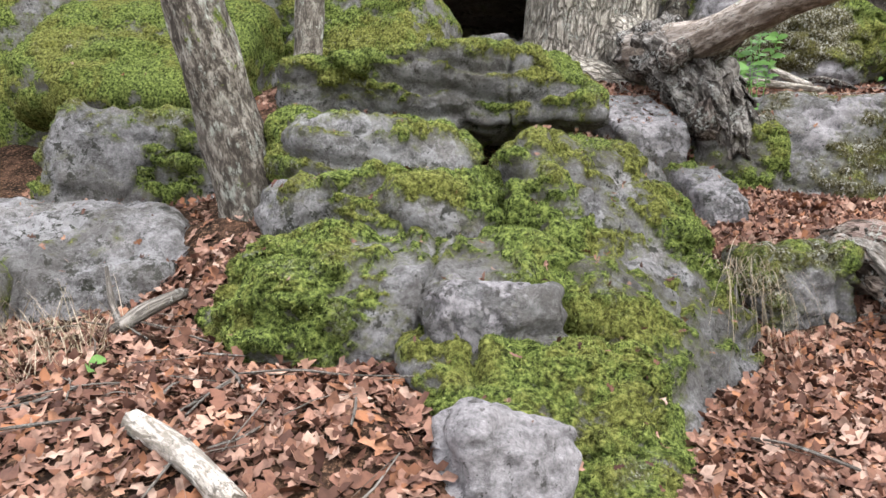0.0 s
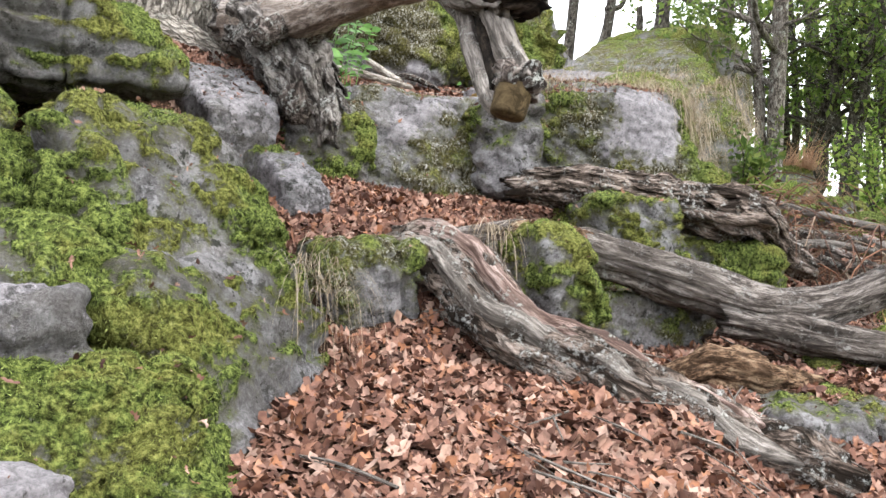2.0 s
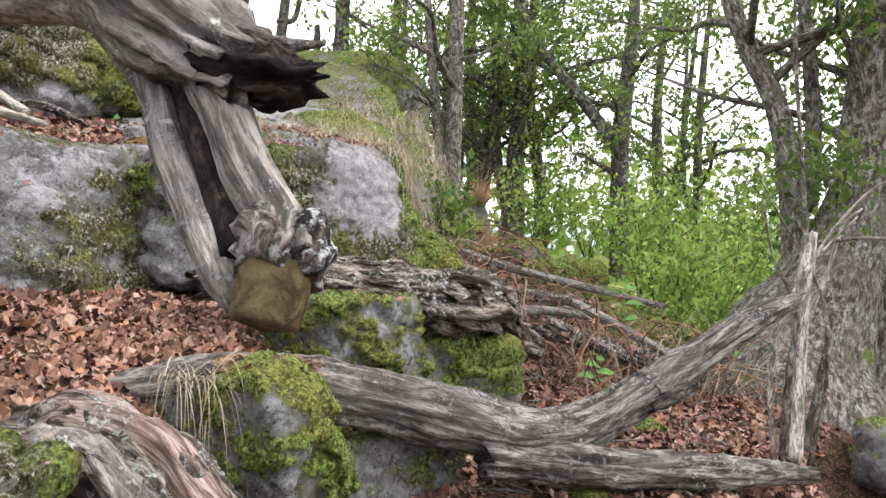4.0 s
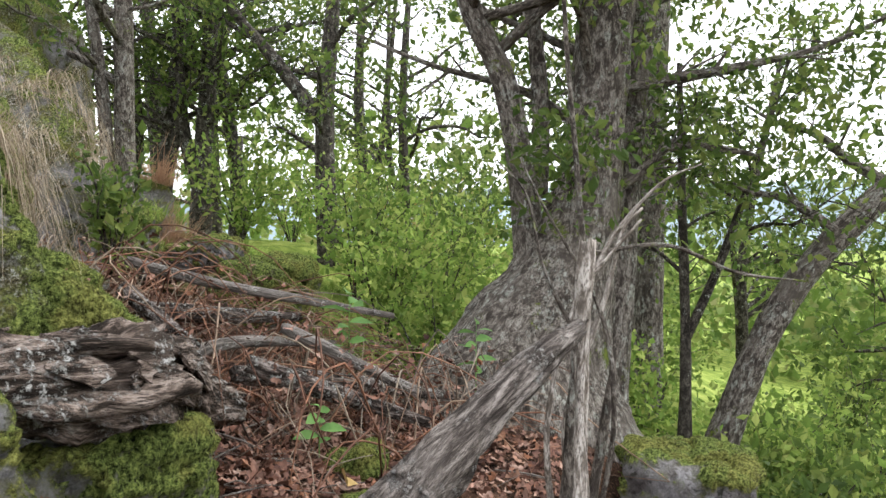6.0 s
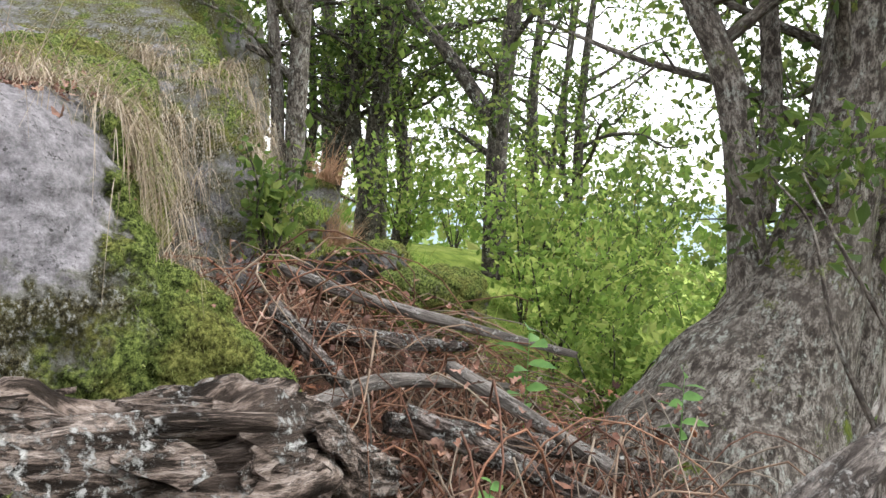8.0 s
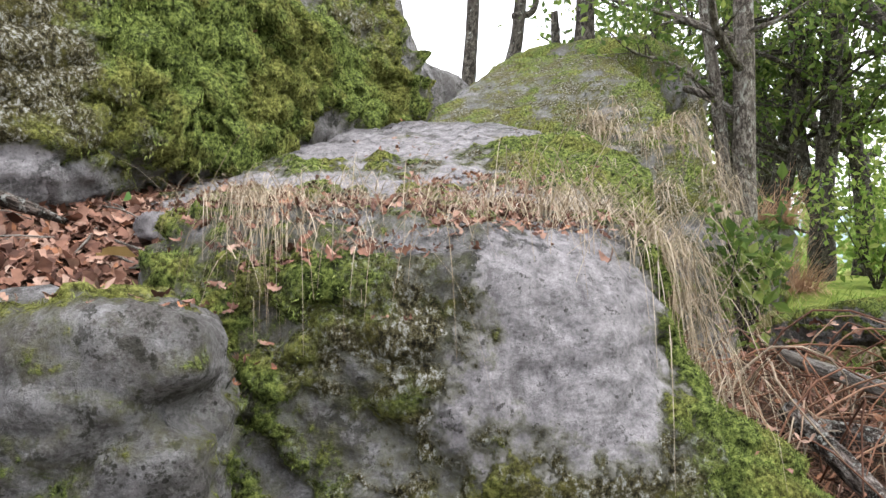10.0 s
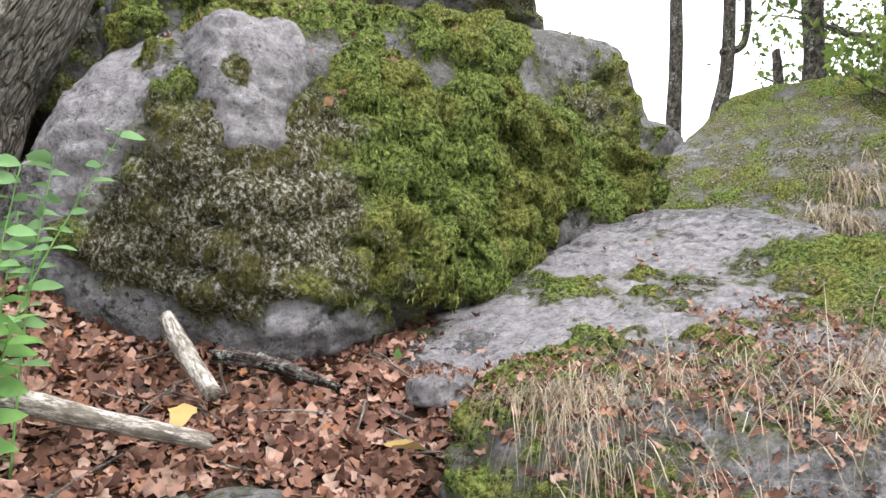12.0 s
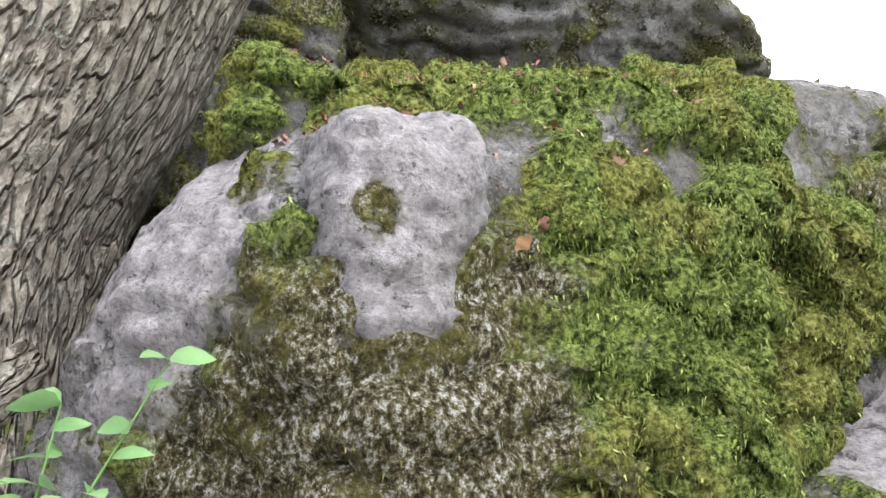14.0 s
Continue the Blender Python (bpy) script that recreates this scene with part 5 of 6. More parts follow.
# ---- bushes ----
def bush(label, at, size, leaves, seed, leaf=BRIGHT, leaf_size=0.085, stems=9, group="bushes under the trees", category="bush"):
    rng = np.random.default_rng(seed)
    ob = empty("bush", at)
    tagged(ob, label, category, group)
    tips, pieces = [], []
    for k in range(stems):
        a = rng.random() * 6.283
        out = np.array([np.cos(a) * size[0], np.sin(a) * size[1], 0]) * (0.3 + 0.7 * rng.random())
        top = out + np.array([0, 0, size[2] * (0.6 + 0.8 * rng.random())])
        mid_p = top * 0.5 + np.array([0, 0, size[2] * 0.2]) + rng.normal(0, 0.06, 3)
        ctrl = [(0, 0, -0.05, 0.014), (*mid_p, 0.009), (*top, 0.003)]
        pieces.append(tube(ctrl, rings=8, seg=5, seed=k))
        for q in curve_points(ctrl, 9)[2:]:
            tips.append(q[:3])
    v, f, g = join(pieces)
    part_of("stem", mesh_of("stem", v, f, [BARK_FAR], attrs={"grain": g}), ob)
    tips = np.array(tips)
    c = tips[rng.integers(0, len(tips), leaves)] + rng.normal(0, 1, (leaves, 3)) * np.array(size) * 0.17
    way = unit(rng.normal(0, 1, (leaves, 3)) + np.array([0, 0, 0.2]))
    v, f = leaf_cards(c, way, leaf_size, rng, 0.55)
    part_of("foliage", mesh_of("foliage", v, f, [leaf], False), ob, "", "stuff")
    return ob


bush_rng = random.Random(9)
bush_spots = [(10.5, 5.2, 1.1), (11.6, 6.0, 1.3), (12.6, 5.2, 1.4), (13.8, 6.2, 1.5), (12.0, 4.2, 1.2), (14.5, 4.4, 1.6), (15.8, 5.6, 1.8), (16.0, 8.2, 1.8), (13.0, 8.6, 1.2), (18.5, 6.4, 2.2), (19.5, 11.0, 2.2), (10.8, 3.4, 1.0),
              (10.2, 0.9, 1.0), (9.9, 0.1, 1.0), (11.2, -0.4, 1.2), (12.3, 0.6, 1.2), (12.2, -1.6, 1.4), (13.4, 2.2, 1.2), (8.4, 1.2, 0.7), (8.2, 0.5, 0.8), (8.9, -0.3, 1.0), (14.2, -0.4, 1.5), (10.0, 2.6, 0.8), (16.4, 2.8, 1.6), (9.2, 4.2, 0.9), (21.0, 4.5, 2.4), (7.4, 1.15, 0.5), (23.0, 8.0, 2.6), (9.9, 1.7, 0.7), (10.6, 2.1, 0.9), (11.2, 1.2, 1.0), (10.4, -0.9, 1.1), (9.0, 3.6, 0.6), (12.8, 3.2, 1.1)]
for k, (bx, by, bs) in enumerate(bush_spots):
    bz = float(ground_z(np.array([bx]), np.array([by]))[0])
    bush("bright green leafy bush in the undergrowth", (bx, by, bz), (bs * 0.85, bs * 0.85, bs), 1500, 100 + k, leaf=BRIGHT if bush_rng.random() < 0.6 else FOLIAGE, leaf_size=0.075 + 0.02 * bs)
bush("dark ivy-like leaves against the knoll", (7.3, 6.4, 2.0), (0.35, 0.35, 0.7), 500, 171, FOLIAGE, 0.10, 8, "")
bush("tall yellowing bush beyond the wood", (22.0, 9.0, -0.5), (2.4, 2.4, 3.2), 2600, 172, leafy("yellowing_leaf", [(0.22, 0.18, 0.05), (0.33, 0.27, 0.09), (0.30, 0.28, 0.12)], 0.6, 0.4, 1.0), 0.16, 14, "")

# ---- far woods ----
far_rng = np.random.default_rng(77)
nf = 15000
fa = far_rng.uniform(-0.75, 1.15, nf)
fr = far_rng.uniform(24, 42, nf)
fx, fy = 3 + fr * np.cos(fa), 3 + fr * np.sin(fa)
crest = 1.4 + 1.9 * fbm(np.stack([fa * 5, fr * 0.08, fa * 0], -1), 3, 5) + 0.9 * smooth(0.1, 0.7, fa) - 2.0 * smooth(0.0, -0.5, fa)
fz = ground_z(fx, fy) + far_rng.random(nf) ** 0.7 * (crest + 3.2).clip(0.3, 9)
fv, ff = leaf_cards(np.stack([fx, fy, fz], -1), unit(far_rng.normal(0, 1, (nf, 3))), 0.5, far_rng, 0.7)
tagged(new("far_woods", mesh_of("far_woods", fv, ff, [leafy("far_leaf", [(0.09, 0.15, 0.03), (0.15, 0.23, 0.05), (0.22, 0.29, 0.08), (0.30, 0.30, 0.12)], 0.6, 0.4, 0.12)], False)), "light green thicket at the wood's far edge", "thicket", kind="stuff")

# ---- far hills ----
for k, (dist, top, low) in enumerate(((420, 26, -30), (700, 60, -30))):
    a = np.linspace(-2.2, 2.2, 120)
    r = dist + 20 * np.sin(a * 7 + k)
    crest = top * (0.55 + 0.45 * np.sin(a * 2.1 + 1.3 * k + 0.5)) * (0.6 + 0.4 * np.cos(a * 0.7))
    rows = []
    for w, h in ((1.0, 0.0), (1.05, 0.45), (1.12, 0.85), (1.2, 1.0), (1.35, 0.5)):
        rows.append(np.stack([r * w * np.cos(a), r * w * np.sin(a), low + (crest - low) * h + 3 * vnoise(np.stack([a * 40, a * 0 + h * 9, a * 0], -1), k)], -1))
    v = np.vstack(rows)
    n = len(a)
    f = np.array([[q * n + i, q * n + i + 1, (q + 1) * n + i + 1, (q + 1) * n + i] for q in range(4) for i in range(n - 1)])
    tagged(new("backdrop", mesh_of("backdrop", v, f, [HILL])), "wooded hills across the valley, tinted blue-green for haze", "hills", kind="structure")

# ---- where things come to lie ----
from mathutils.bvhtree import BVHTree

fine = (GX[:-1, :-1].ravel() > -4) & (GX[:-1, :-1].ravel() < 12) & (GY[:-1, :-1].ravel() > -1) & (GY[:-1, :-1].ravel() < 11)
GV = np.stack([GX, GY, GZ], -1).reshape(-1, 3)
gq = gf[fine]
all_v, all_f, off_v = [GV], [np.vstack([gq[:, :3], gq[:, [0, 2, 3]]])], len(GV)
n_ground = len(all_f[0])
for v, f in SURFACES:
    all_v.append(v)
    all_f.append(f + off_v)
    off_v += len(v)
SOLID = BVHTree.FromPolygons(np.vstack(all_v).tolist(), np.vstack(all_f).tolist(), all_triangles=True)


def drop(x, y, top=8.0):
    """The first surface under a place: point, normal, and whether it is soil."""
    hit, nrm, idx, _ = SOLID.ray_cast(Vector((x, y, top)), Vector((0, 0, -1)))
    if hit is None:
        return None
    if nrm.z < 0:
        nrm = -nrm
    return hit, nrm, idx < n_ground


# ---- fallen leaves ----
def dead_leaves(name, label, spots, size, mat, rng, lobed=True, curl=1.0):
    """spots: rows of x, y, z, nx, ny, nz. Each leaf is a lobed, curled blade on its midrib."""
    s = np.asarray(spots, float)
    n = len(s)
    st = np.array([0, 0.16, 0.32, 0.48, 0.64, 0.82, 1.0])
    wd = np.array([0.015, 0.15, 0.075, 0.25, 0.115, 0.23, 0.03]) if lobed else np.array([0.03, 0.18, 0.26, 0.29, 0.25, 0.16, 0.02])
    ln = size * (0.45 + 1.15 * rng.random(n) ** 1.3)
    nrm = unit(s[:, 3:] + rng.normal(0, 0.36, (n, 3)))
    way = unit(np.cross(nrm, rng.normal(0, 1, (n, 3))))
    side = np.cross(nrm, way)
    bend = curl * rng.normal(0.5, 0.9, n)
    sway = rng.normal(0, 0.35, n)
    roll_l, roll_r = curl * rng.normal(0.25, 0.6, n), curl * rng.normal(0.25, 0.6, n)
    vs = []
    for t, w in zip(st, wd):
        mid_p = s[:, :3] + way * ((t - 0.5) * ln)[:, None] + nrm * (bend * ln * (t - 0.5) ** 2 + 0.012)[:, None] + side * (sway * ln * (t - 0.5) ** 2)[:, None]
        w1, w2 = w * (0.75 + 0.5 * rng.random(n)) * ln, w * (0.75 + 0.5 * rng.random(n)) * ln
        vs += [mid_p + side * w1[:, None] + nrm * ((roll_l + rng.normal(0, 0.2, n)) * w1)[:, None], mid_p - side * w2[:, None] + nrm * ((roll_r + rng.normal(0, 0.2, n)) * w2)[:, None]]
    v = np.stack(vs, 1).reshape(-1, 3)
    f = np.array([(2 * k, 2 * k + 1, 2 * k + 3, 2 * k + 2) for k in range(6)])
    faces = (np.arange(n)[:, None, None] * 14 + f[None]).reshape(-1, 4)
    return tagged(new(name, mesh_of(name, v, faces, [mat], True)), label, "leaves", kind="stuff")


leaf_rng = np.random.default_rng(5)
spots, rock_spots = [], []
for lo_x, hi_x, lo_y, hi_y, count in ((-3.6, 4.6, -0.9, 1.1, 9000), (3.2, 5.6, 1.0, 2.5, 3500), (-3.8, -2.5, 0.9, 3.6, 2500), (-2.6, 0.6, 0.9, 3.4, 13000), (0.5, 3.4, 1.2, 3.7, 18000), (0.8, 3.4, 3.3, 5.0, 13000), (1.0, 4.6, 4.4, 6.5, 17000), (3.2, 6.6, 2.4, 4.4, 6500), (-2.8, 0.0, 3.2, 6.0, 3000), (4.6, 9.5, 3.0, 8.2, 4000), (2.4, 3.9, 6.1, 7.0, 1100)):
    for _ in range(count):
        x, y = leaf_rng.uniform(lo_x, hi_x), leaf_rng.uniform(lo_y, hi_y)
        h = drop(x, y)
        if h is None or h[1].z < 0.45:
            continue
        if lo_y == 6.1:
            if leaf_rng.random() < (0.6 if h[1].z > 0.8 and x < 3.3 else 0.06) and not h[2]:
                rock_spots.append((*h[0], *h[1]))
            continue
        if not h[2] and 2.0 < x < 4.2 and 5.5 < y < 6.5:
            low = float(ground_z(np.array([x]), np.array([y]))[0])
            if low < h[0].z - 0.12:
                spots.append((x, y, low, 0.0, -0.25, 0.97))
                continue
        if h[2]:
            spots.append((*h[0], *h[1]))
        elif h[1].z > 0.72 and leaf_rng.random() < (0.85 if 3.2 < x < 4.9 and 4.5 < y < 5.7 else 0.05):
            rock_spots.append((*h[0], *h[1]))
dead_leaves("leaf_litter", "deep layer of curled brown and russet oak leaves on the slope", spots, 0.062, LITTER, leaf_rng, True, 0.75)
dead_leaves("fallen_leaves", "scattered brown leaves caught on the rocks", rock_spots, 0.027, LITTER, leaf_rng)


# ---- dry grass ----
def grass(label, places, length, blades, seed, mat=STRAW, out=(0, -1), droop=1.0, spread=0.06, width=0.0022, name="grass_tuft"):
    """Arching blades from each place (x, y, z)."""
    rng = np.random.default_rng(seed)
    p = np.repeat(np.asarray(places, float), blades, 0)
    n = len(p)
    p = p + rng.normal(0, spread, (n, 3)) * np.array([1, 1, 0.15])
    ln = length * (0.45 + 0.8 * rng.random(n))
    o = unit(np.stack([rng.normal(out[0], 0.85, n), rng.normal(out[1], 0.85, n), np.zeros(n)], -1))
    rise = 0.2 + 0.85 * rng.random(n)
    side = np.stack([-o[:, 1], o[:, 0], np.zeros(n)], -1) * width
    rows = []
    k = 7
    fall = droop * (0.6 + 0.8 * rng.random(n))
    for q in range(k):
        t = q / (k - 1)
        c = p + o * (ln * t * (0.65 - 0.15 * t))[:, None] + np.array([0, 0, 1.0]) * (ln * (rise * t - fall * t * t))[:, None]
        w = (1 - 0.75 * t)
        rows += [c - side * w, c + side * w]
    v = np.stack(rows, 1).reshape(-1, 3)
    f = np.array([(2 * q, 2 * q + 1, 2 * q + 3, 2 * q + 2) for q in range(k - 1)])
    faces = (np.arange(n)[:, None, None] * (2 * k) + f[None]).reshape(-1, 4)
    return tagged(new(name, mesh_of(name, v, faces, [mat], True)), label, "grass", kind="stuff")


def on_top(points, top=8.0):
    out = []
    for x, y in points:
        h = drop(x, y, top)
        if h:
            out.append(tuple(h[0]))
    return out


gr = random.Random(3)
grass("long dry grass hanging over the rock's edge", on_top([(4.05 + gr.uniform(0, 0.55), 4.62 + gr.uniform(-0.15, 0.35)) for k in range(34)]), 0.55, 24, 11, out=(0.15, -0.3), droop=0.85, spread=0.07, width=0.0016)
grass("tall thin dry grass standing on the rock", on_top([(3.35 + 1.15 * t + gr.uniform(-0.1, 0.1), 4.85 + gr.uniform(-0.2, 0.35)) for t in [k / 26 for k in range(27)]]), 0.42, 16, 24, out=(0.15, -0.4), droop=0.75, spread=0.08, width=0.0012)
grass("sparse thin grass along the rock's edge", on_top([(3.5 + 0.6 * t + gr.uniform(-0.08, 0.08), 4.72 + gr.uniform(-0.1, 0.25)) for t in [k / 20 for k in range(21)]]), 0.3, 7, 22, out=(0.0, -0.3), droop=1.1, spread=0.1, width=0.0014)
grass("yellow-green grass hanging down the mossy flank", on_top([(4.35 + gr.uniform(-0.1, 0.2), 4.55 + gr.uniform(-0.12, 0.3)) for k in range(18)]), 0.45, 20, 12, out=(0.5, -0.5), droop=1.5)
grass("pale dead grass falling from the slab into the gully", on_top([(3.37 + gr.uniform(-0.07, 0.07), 4.9 + gr.uniform(-0.12, 0.18)) for k in range(16)]), 0.24, 45, 13, out=(-0.35, -0.6), droop=1.45, spread=0.05, width=0.001)
grass("dry grass along the flat slab", on_top([(3.5 + gr.uniform(0, 1.6), 5.25 + gr.uniform(-0.2, 0.2)) for k in range(22)]), 0.22, 14, 14, out=(-0.2, -0.7), droop=1.0, width=0.0014)
grass("few long pale grass blades arching over the slab", on_top([(3.7 + gr.uniform(0, 1.3), 5.2 + gr.uniform(-0.25, 0.3)) for k in range(12)]), 0.5, 3, 25, out=(0.3, -0.4), droop=0.95, spread=0.08, width=0.0018)
grass("dry grass hanging on the knoll", on_top([(6.3 + gr.uniform(0, 1.7), 7.0 + gr.uniform(-0.3, 1.2)) for k in range(60)]), 0.55, 34, 15, out=(0, -0.9), droop=1.3, width=0.004)
grass("dry tuft hanging beside the sloping rock", [(1.12, 2.98, 1.42), (1.16, 3.05, 1.45), (1.2, 2.9, 1.35)], 0.42, 34, 16, out=(0.55, -0.4), droop=1.35, spread=0.05, width=0.0012)
grass("bleached tuft of grass beside the dead log", [(2.2, 3.5, 1.62), (2.28, 3.45, 1.6)], 0.34, 60, 17, out=(0.45, -0.7), droop=1.4, spread=0.03, width=0.0018)
grass("thin reddish dry grass in the leaves", on_top([(-1.5 + gr.uniform(-0.3, 0.35), 2.6 + gr.uniform(-0.3, 0.3)) for k in range(16)]), 0.3, 40, 18, out=(0.1, -0.3), droop=0.5, width=0.0015)
grass("reddish dry grass under the trees", on_top([(10.9 + gr.uniform(-0.4, 0.4), 8.6 + gr.uniform(-0.3, 0.3)) for k in range(14)]), 0.7, 60, 19, droop=0.35, width=0.005, mat=leafy("reddish_grass", [(0.42, 0.25, 0.16), (0.52, 0.36, 0.25)], 0.7, 0.3))
grass("dry grass behind the tilted flake", on_top([(9.5 + gr.uniform(-0.4, 0.4), 6.7 + gr.uniform(-0.4, 0.4)) for k in range(16)]), 0.6, 40, 20, droop=0.6, width=0.004)
grass("green meadow grass beyond the wood", on_top([(gr.uniform(9, 11.8), gr.uniform(2, 8)) for k in range(260)]), 0.4, 16, 21, droop=0.6, width=0.006, mat=BRIGHT)

# ---- dead branches and brambles right of the logs ----
stick = dict(rings=26, seg=12, rough=0.14, ridges=0.1, freq=9, jag=0.03)
for k, ctrl in enumerate([[(5.72, 5.0, 1.95, 0.05), (5.6, 4.7, 1.82, 0.045), (5.42, 4.35, 1.7, 0.035)],
                          [(6.32, 5.45, 2.1, 0.035), (6.5, 4.9, 1.95, 0.035), (6.9, 4.3, 1.8, 0.03), (7.2, 3.9, 1.7, 0.02)],
                          [(5.4, 4.0, 1.62, 0.045), (5.62, 3.65, 1.46, 0.045), (5.8, 3.2, 1.3, 0.03)],
                          [(5.95, 4.1, 1.74, 0.03), (5.95, 3.75, 1.6, 0.035), (5.95, 3.3, 1.42, 0.03)],
                          [(5.5, 4.15, 1.55, 0.05), (6.1, 3.8, 1.42, 0.05), (6.7, 3.3, 1.25, 0.03)],
                          [(5.2, 4.4, 1.6, 0.04), (5.7, 4.3, 1.68, 0.035), (6.4, 4.0, 1.6, 0.02)],
                          [(6.1, 5.2, 1.8, 0.06), (6.4, 4.7, 1.75, 0.05), (6.9, 4.5, 1.7, 0.03)]]):
    timber("dead_branch", "weathered grey dead branch in the bramble heap", ctrl, DEAD_WOOD if k % 2 else DEAD_BARK, "branch", seed=80 + k, **stick)
timber("sapling_stump", "pale peeling dead sapling with splayed shoots", [(5.2, 2.36, 1.05, 0.055), (5.22, 2.35, 1.5, 0.045), (5.24, 2.34, 1.9, 0.036), (5.26, 2.32, 2.25, 0.03)], PALE_BRANCH, "sapling", seed=90, rings=40, seg=20, rough=0.2, ridges=0.15, jag=0.04,
       parts=[("shoot", [(5.25, 2.36, 1.05, 0.018), (5.22, 2.4, 1.5, 0.014), (5.3, 2.25, 2.0, 0.012), (5.36, 2.18, 2.3, 0.009), (5.42, 2.1, 2.4, 0.006)], PALE_BRANCH, dict(rings=20, seg=8, rough=0.1, seed=91), ""),
              ("shoot", [(5.25, 2.33, 2.15, 0.016), (5.26, 2.37, 2.6, 0.013), (5.24, 2.42, 3.2, 0.01), (5.2, 2.46, 4.2, 0.005)], BARK_LIVE, dict(rings=24, seg=8, rough=0.1, seed=92), ""),
              ("shoot", [(5.26, 2.32, 2.2, 0.012), (5.45, 2.0, 2.24, 0.01), (5.6, 1.7, 2.12, 0.008), (5.7, 1.4, 2.08, 0.004)], BARK_LIVE, dict(rings=20, seg=8, rough=0.1, seed=93), ""),
              ("shoot", [(5.18, 2.44, 1.0, 0.016), (5.17, 2.47, 1.5, 0.012), (5.24, 2.36, 2.0, 0.009), (5.3, 2.1, 2.35, 0.005)], PALE_BRANCH, dict(rings=20, seg=8, rough=0.15, seed=95), ""),
              ("shoot", [(5.24, 2.28, 1.0, 0.014), (5.2, 2.2, 1.5, 0.011), (5.26, 2.26, 1.95, 0.009), (5.22, 2.5, 2.4, 0.006), (5.3, 2.62, 2.62, 0.003)], BARK_LIVE, dict(rings=22, seg=8, rough=0.15, seed=96), ""),
              ("shoot", [(5.24, 2.33, 2.05, 0.012), (5.3, 2.2, 2.3, 0.009), (5.28, 2.02, 2.5, 0.006), (5.34, 1.86, 2.58, 0.003)], PALE_BRANCH, dict(rings=18, seg=8, rough=0.15, seed=97), ""),
              ("shoot", [(5.23, 2.36, 1.85, 0.01), (5.2, 2.5, 2.15, 0.008), (5.26, 2.58, 2.45, 0.005), (5.2, 2.7, 2.6, 0.003)], BARK_LIVE, dict(rings=18, seg=8, rough=0.15, seed=98), ""),
              ("bark_strip", [(5.16, 2.38, 1.0, 0.022), (5.17, 2.38, 1.4, 0.024), (5.2, 2.36, 1.85, 0.012)], BARK_LIVE, dict(rings=30, seg=14, rough=0.35, freq=20, seed=99), "peeling lichened bark"),
              ("shoot", [(5.22, 2.3, 1.1, 0.03), (5.26, 2.24, 1.5, 0.022), (5.3, 2.2, 1.8, 0.01)], BARK_LIVE, dict(rings=20, seg=10, rough=0.2, seed=94), "lichened side stem")])
bram = np.random.default_rng(12)
pieces = []
for k in range(430):
    x, y = bram.uniform(5.3, 7.8), bram.uniform(3.1, 5.8)
    z = float(ground_z(np.array([x]), np.array([y]))[0])
    a, ln = bram.random() * 6.283, bram.uniform(0.4, 1.3)
    h = bram.uniform(0.08, 0.55) * (1 - 0.65 * float(smooth(6.2, 7.4, x)))
    p0 = np.array([x, y, z])
    o = np.array([np.cos(a), np.sin(a), 0]) * ln
    r = bram.uniform(0.002, 0.0062)
    pieces.append(tube([(*p0, r), (*(p0 + o * 0.35 + bram.normal(0, 0.06, 3) + (0, 0, h)), r), (*(p0 + o * 0.75 + bram.normal(0, 0.08, 3) + (0, 0, h * 0.8)), r * 0.8), (*(p0 + o + (0, 0, h * 0.25)), r * 0.5)], rings=9, seg=5, seed=k))
v, f, g = join(pieces)
tagged(new("bramble_thicket", mesh_of("bramble_thicket", v, f, [BRAMBLE], attrs={"grain": g})), "tangle of dry red-brown bramble stems and twigs", "brambles", kind="stuff")
bl = []
for k in range(900):
    x, y = bram.uniform(5.2, 7.8), bram.uniform(3.0, 5.8)
    z = float(ground_z(np.array([x]), np.array([y]))[0]) + bram.uniform(0.05, 0.55)
    bl.append((x, y, z, 0, 0, 1))
dead_leaves("bramble_leaves", "withered red-brown leaves hanging in the brambles", bl, 0.05, LITTER, bram)


# ---- small green plants and sticks ----
def sprout(label, at, height, leaves, size, seed, mat=FRESH, lean=(0, 0)):
    rng = np.random.default_rng(seed)
    ob = empty("seedling", at)
    tagged(ob, label, "plant")
    ctrl = [(0, 0, -0.02, 0.004), (lean[0] * 0.4, lean[1] * 0.4, height * 0.55, 0.003), (lean[0], lean[1], height, 0.0015)]
    part_of("stem", tube_mesh("stem", ctrl, FRESH, rings=10, seg=6), ob)
    pts = curve_points(ctrl, 20)[6:, :3]
    for k in range(leaves):
        p = pts[int((k + 0.5) / leaves * len(pts))]
        a = k * 2.4 + rng.normal(0, 0.4)
        w = unit(np.array([np.cos(a), np.sin(a), 0.15 + 0.3 * rng.random()]))
        sd = unit(np.cross(w, unit(np.array([rng.normal(0, 0.7), rng.normal(-0.5, 0.7), 0.8]))))
        up = np.cross(sd, w)
        ln = size * (0.7 + 0.5 * rng.random())
        v, f = [], []
        for q, (t, wd) in enumerate(((0, 0.02), (0.22, 0.19), (0.5, 0.25), (0.78, 0.16), (1, 0.01))):
            c = p + w * ln * t - np.array([0, 0, 0.25 * ln * t * t])
            v += [c + sd * wd * ln + up * wd * ln * 0.25, c, c - sd * wd * ln + up * wd * ln * 0.25]
            if q:
                b = 3 * q
                f += [(b - 3, b - 2, b + 1, b), (b - 2, b - 1, b + 2, b + 1)]
        part_of("leaf", mesh_of("leaf", v, f, [mat]), ob)
    return ob


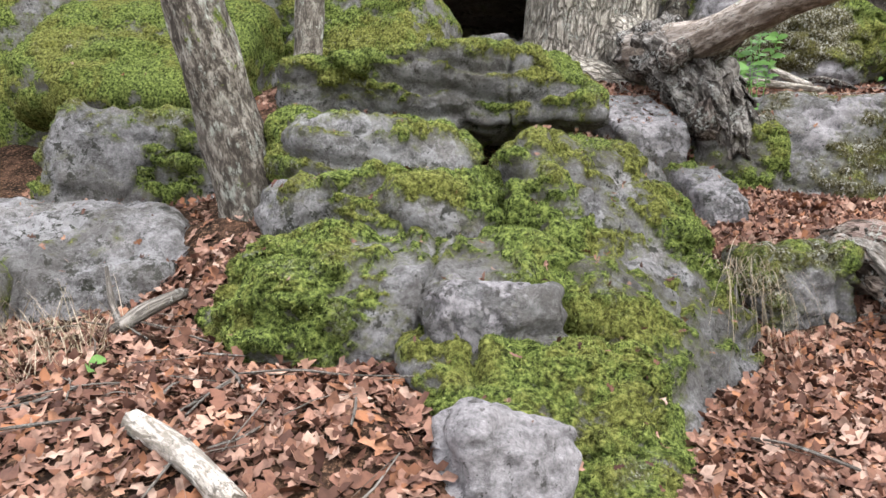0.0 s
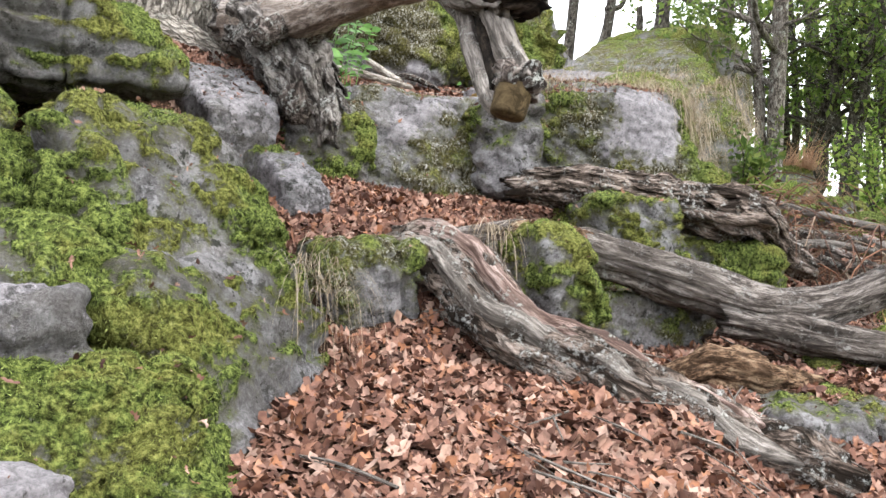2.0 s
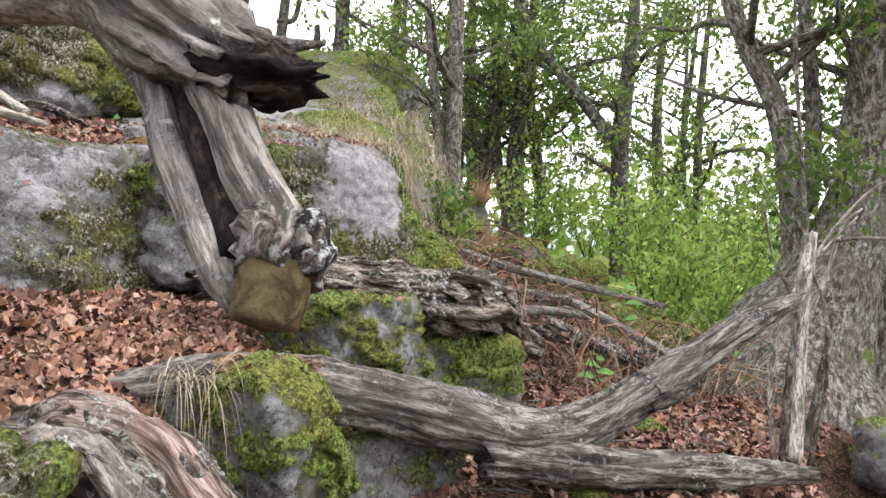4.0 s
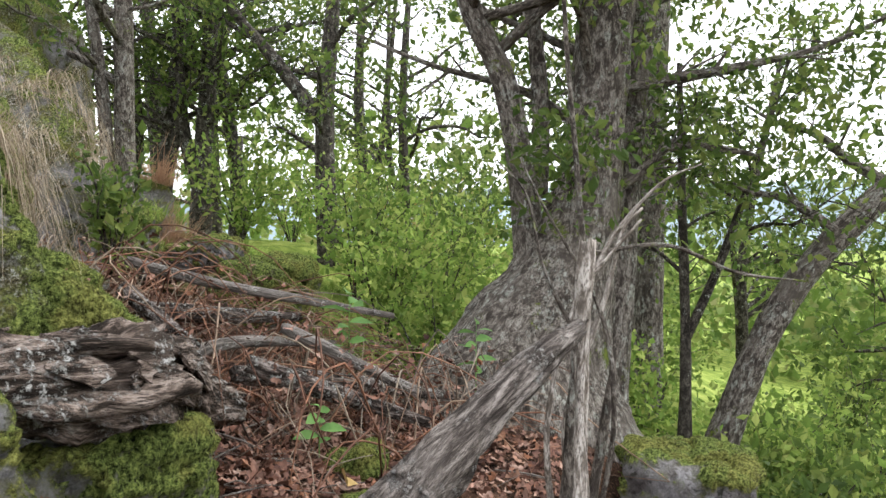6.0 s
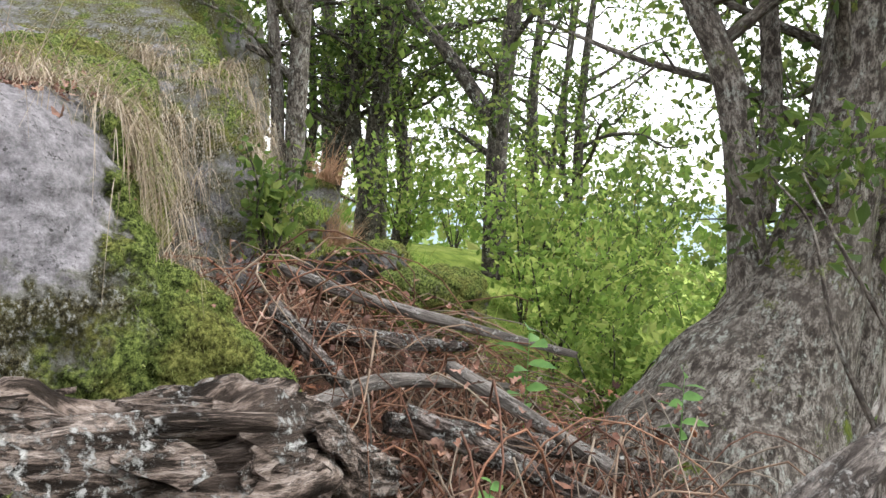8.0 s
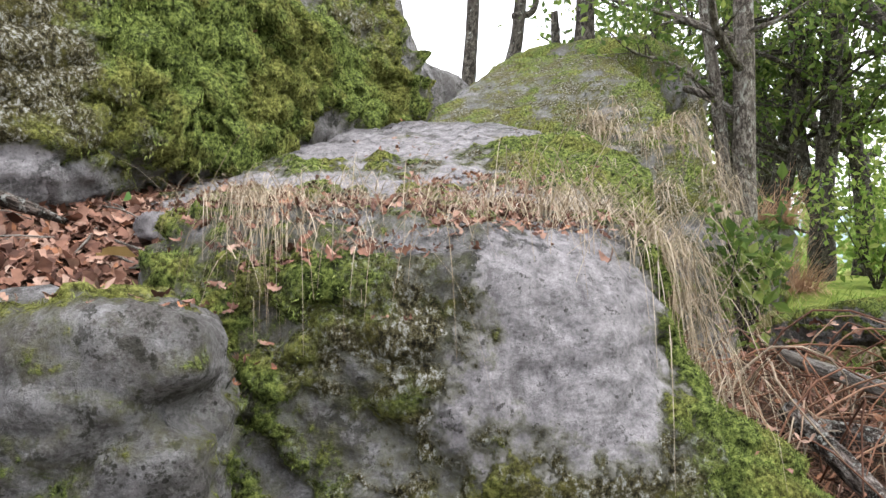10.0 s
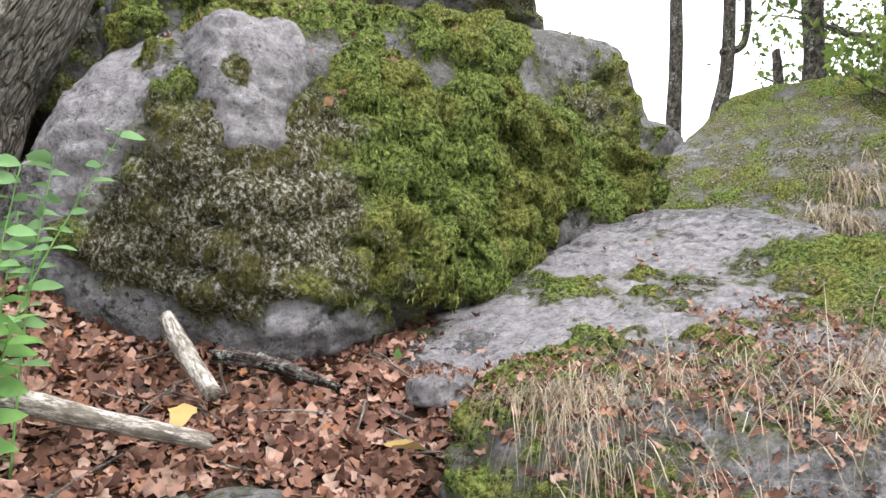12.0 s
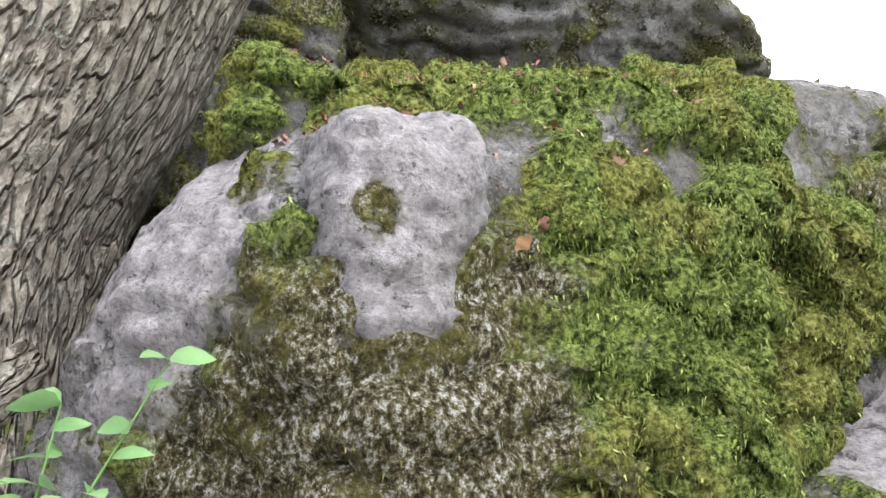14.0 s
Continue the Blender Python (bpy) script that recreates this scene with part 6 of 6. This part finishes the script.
sprout("bright green seedling under the dead limb", (1.92, 4.95, 2.28), 0.42, 14, 0.14, 1)
PALE_GREEN = leafy("pale_green_leaf", [(0.11, 0.23, 0.09), (0.16, 0.29, 0.12), (0.24, 0.36, 0.17)], 0.45, 0.35)
sprout("green leafy seedling beside the old trunk", (2.09, 5.28, 2.46), 0.85, 26, 0.075, 2, PALE_GREEN, lean=(0.1, 0.1))
sprout("pale green leafy seedling in the leaf gully", (2.11, 5.25, 2.46), 0.5, 26, 0.085, 3, lean=(0.1, -0.05))
sprout("green leaning shoot beside the great boulder", (2.05, 5.35, 2.46), 0.98, 22, 0.065, 4, PALE_GREEN, lean=(0.33, 0.33))
sprout("pale green seedling at the boulder's foot", (2.15, 5.5, 2.55), 0.82, 24, 0.075, 9, PALE_GREEN, lean=(0.06, 0.22))
sprout("light green seedling between root and boulder", (2.08, 5.6, 2.6), 0.62, 20, 0.08, 10, lean=(0.05, 0.1))
sprout("small green plant among the dead branches", (5.35, 3.6, 1.15), 0.3, 7, 0.12, 5)
sprout("broad-leaved green plant in the brambles", (6.3, 3.85, 1.3), 0.62, 10, 0.17, 6)
sprout("small green plant by the bark log", (6.9, 3.2, 1.2), 0.5, 9, 0.15, 7)
sprout("tiny light green seedling in the leaves", (-1.05, 2.35, 1.05), 0.1, 4, 0.07, 8)
timber("fallen_branch", "pale birch-like branch lying in the leaves", [(1.85, 5.73, 2.81, 0.022), (2.13, 5.6, 2.75, 0.028), (2.36, 5.5, 2.695, 0.027), (2.6, 5.4, 2.645, 0.019)], PALE_BRANCH, "branch", seed=95, **stick)
timber("fallen_branch", "grey broken branch leaning in the leaves", [(2.5, 6.0, 2.92, 0.024), (2.55, 5.84, 2.83, 0.03), (2.62, 5.67, 2.73, 0.026)], PALE_BRANCH, "branch", seed=96, **stick)
timber("fallen_branch", "dark curved root in the leaves", [(2.64, 5.86, 2.81, 0.018), (2.76, 5.78, 2.8, 0.024), (2.88, 5.72, 2.76, 0.02), (2.98, 5.7, 2.72, 0.01)], DEAD_BARK, "branch", seed=97, **stick)
timber("fallen_branch", "bleached barkless branch on the leaves", [(-0.73, 1.92, 1.06, 0.03), (-0.56, 1.78, 1.02, 0.032), (-0.4, 1.62, 0.96, 0.03)], PALE_BRANCH, "branch", seed=98, **stick)
timber("fallen_branch", "forked grey stick among the leaves", [(-1.08, 2.62, 1.22, 0.022), (-1.06, 2.8, 1.27, 0.025), (-1.0, 3.0, 1.32, 0.02)], DEAD_WOOD, "branch", seed=99, parts=[("fork", [(-1.08, 2.64, 1.22, 0.012), (-1.16, 2.75, 1.3, 0.014), (-1.25, 2.9, 1.42, 0.008)], DEAD_WOOD, dict(rings=14, seg=8, rough=0.1), "")], **stick)
timber("fallen_branch", "pale stick on the ledge behind the seedling", [(1.85, 5.35, 2.5, 0.02), (2.05, 5.2, 2.5, 0.025), (2.25, 5.1, 2.52, 0.02)], PALE_BRANCH, "branch", seed=100, **stick)

# single leaves that stand out
def lone_leaf(label, at, nrm, size, mat, seed):
    rng = np.random.default_rng(seed)
    ob = dead_leaves("leaf", label, [(*at, *nrm)], size, mat, rng, False, 0.5)
    ob["kind"] = "thing"
    return ob


TAN_LEAF = leafy("tan_leaf", [(0.42, 0.24, 0.14), (0.46, 0.28, 0.16)], 0.5, 0.1)
YELLOW_LEAF = leafy("yellow_leaf", [(0.38, 0.26, 0.10), (0.42, 0.30, 0.13)], 0.5, 0.2)
lone_leaf("smooth tan leaf caught on the boulder's moss", (3.03, 6.07, 3.67), (0.2, -0.95, 0.1), 0.085, TAN_LEAF, 2)
lone_leaf("pale green fallen leaf in the gully", (3.2, 5.75, 2.79), (0, -0.3, 1), 0.11, FRESH, 3)
lone_leaf("yellow fallen leaf among brown ones", (3.08, 5.3, 2.6), (0, -0.4, 1), 0.11, YELLOW_LEAF, 4)
lone_leaf("yellow fallen leaf beside the branch", (2.55, 5.55, 2.68), (0, -0.4, 1), 0.09, YELLOW_LEAF, 5)
lone_leaf("yellow fallen leaf below the bark log", (5.05, 3.35, 1.2), (0, -0.3, 1), 0.14, YELLOW_LEAF, 6)
lone_leaf("russet leaf hanging at the rock's edge", (3.46, 4.93, 2.62), (-0.4, -0.8, 0.2), 0.1, TAN_LEAF, 7)

# ---- loose twigs ----
twig_rng = np.random.default_rng(31)
twigs_made = []
for lo_x, hi_x, lo_y, hi_y, count in ((-2.2, 0.2, 1.4, 3.2, 90), (0.8, 3.2, 1.6, 3.4, 80), (1.2, 3.6, 4.6, 6.2, 120), (3.4, 6.0, 2.6, 4.2, 90)):
    for k in range(count):
        x, y = twig_rng.uniform(lo_x, hi_x), twig_rng.uniform(lo_y, hi_y)
        h = drop(x, y)
        if h is None or not h[2]:
            continue
        p = np.array(h[0]) + np.array([0, 0, 0.025])
        n = np.array(h[1])
        w = unit(np.cross(n, twig_rng.normal(0, 1, 3))) * twig_rng.uniform(0.05, 0.2)
        r = twig_rng.uniform(0.0015, 0.005)
        twigs_made.append(tube([(*(p - w), r), (*(p + n * 0.012 + twig_rng.normal(0, 0.008, 3)), r), (*(p + w + n * 0.01), r * 0.5)], rings=6, seg=5, seed=k))
v, f, g = join(twigs_made)
tagged(new("twigs", mesh_of("twigs", v, f, [DEAD_WOOD], attrs={"grain": g})), "thin grey twigs strewn over the fallen leaves", "twigs", kind="stuff")
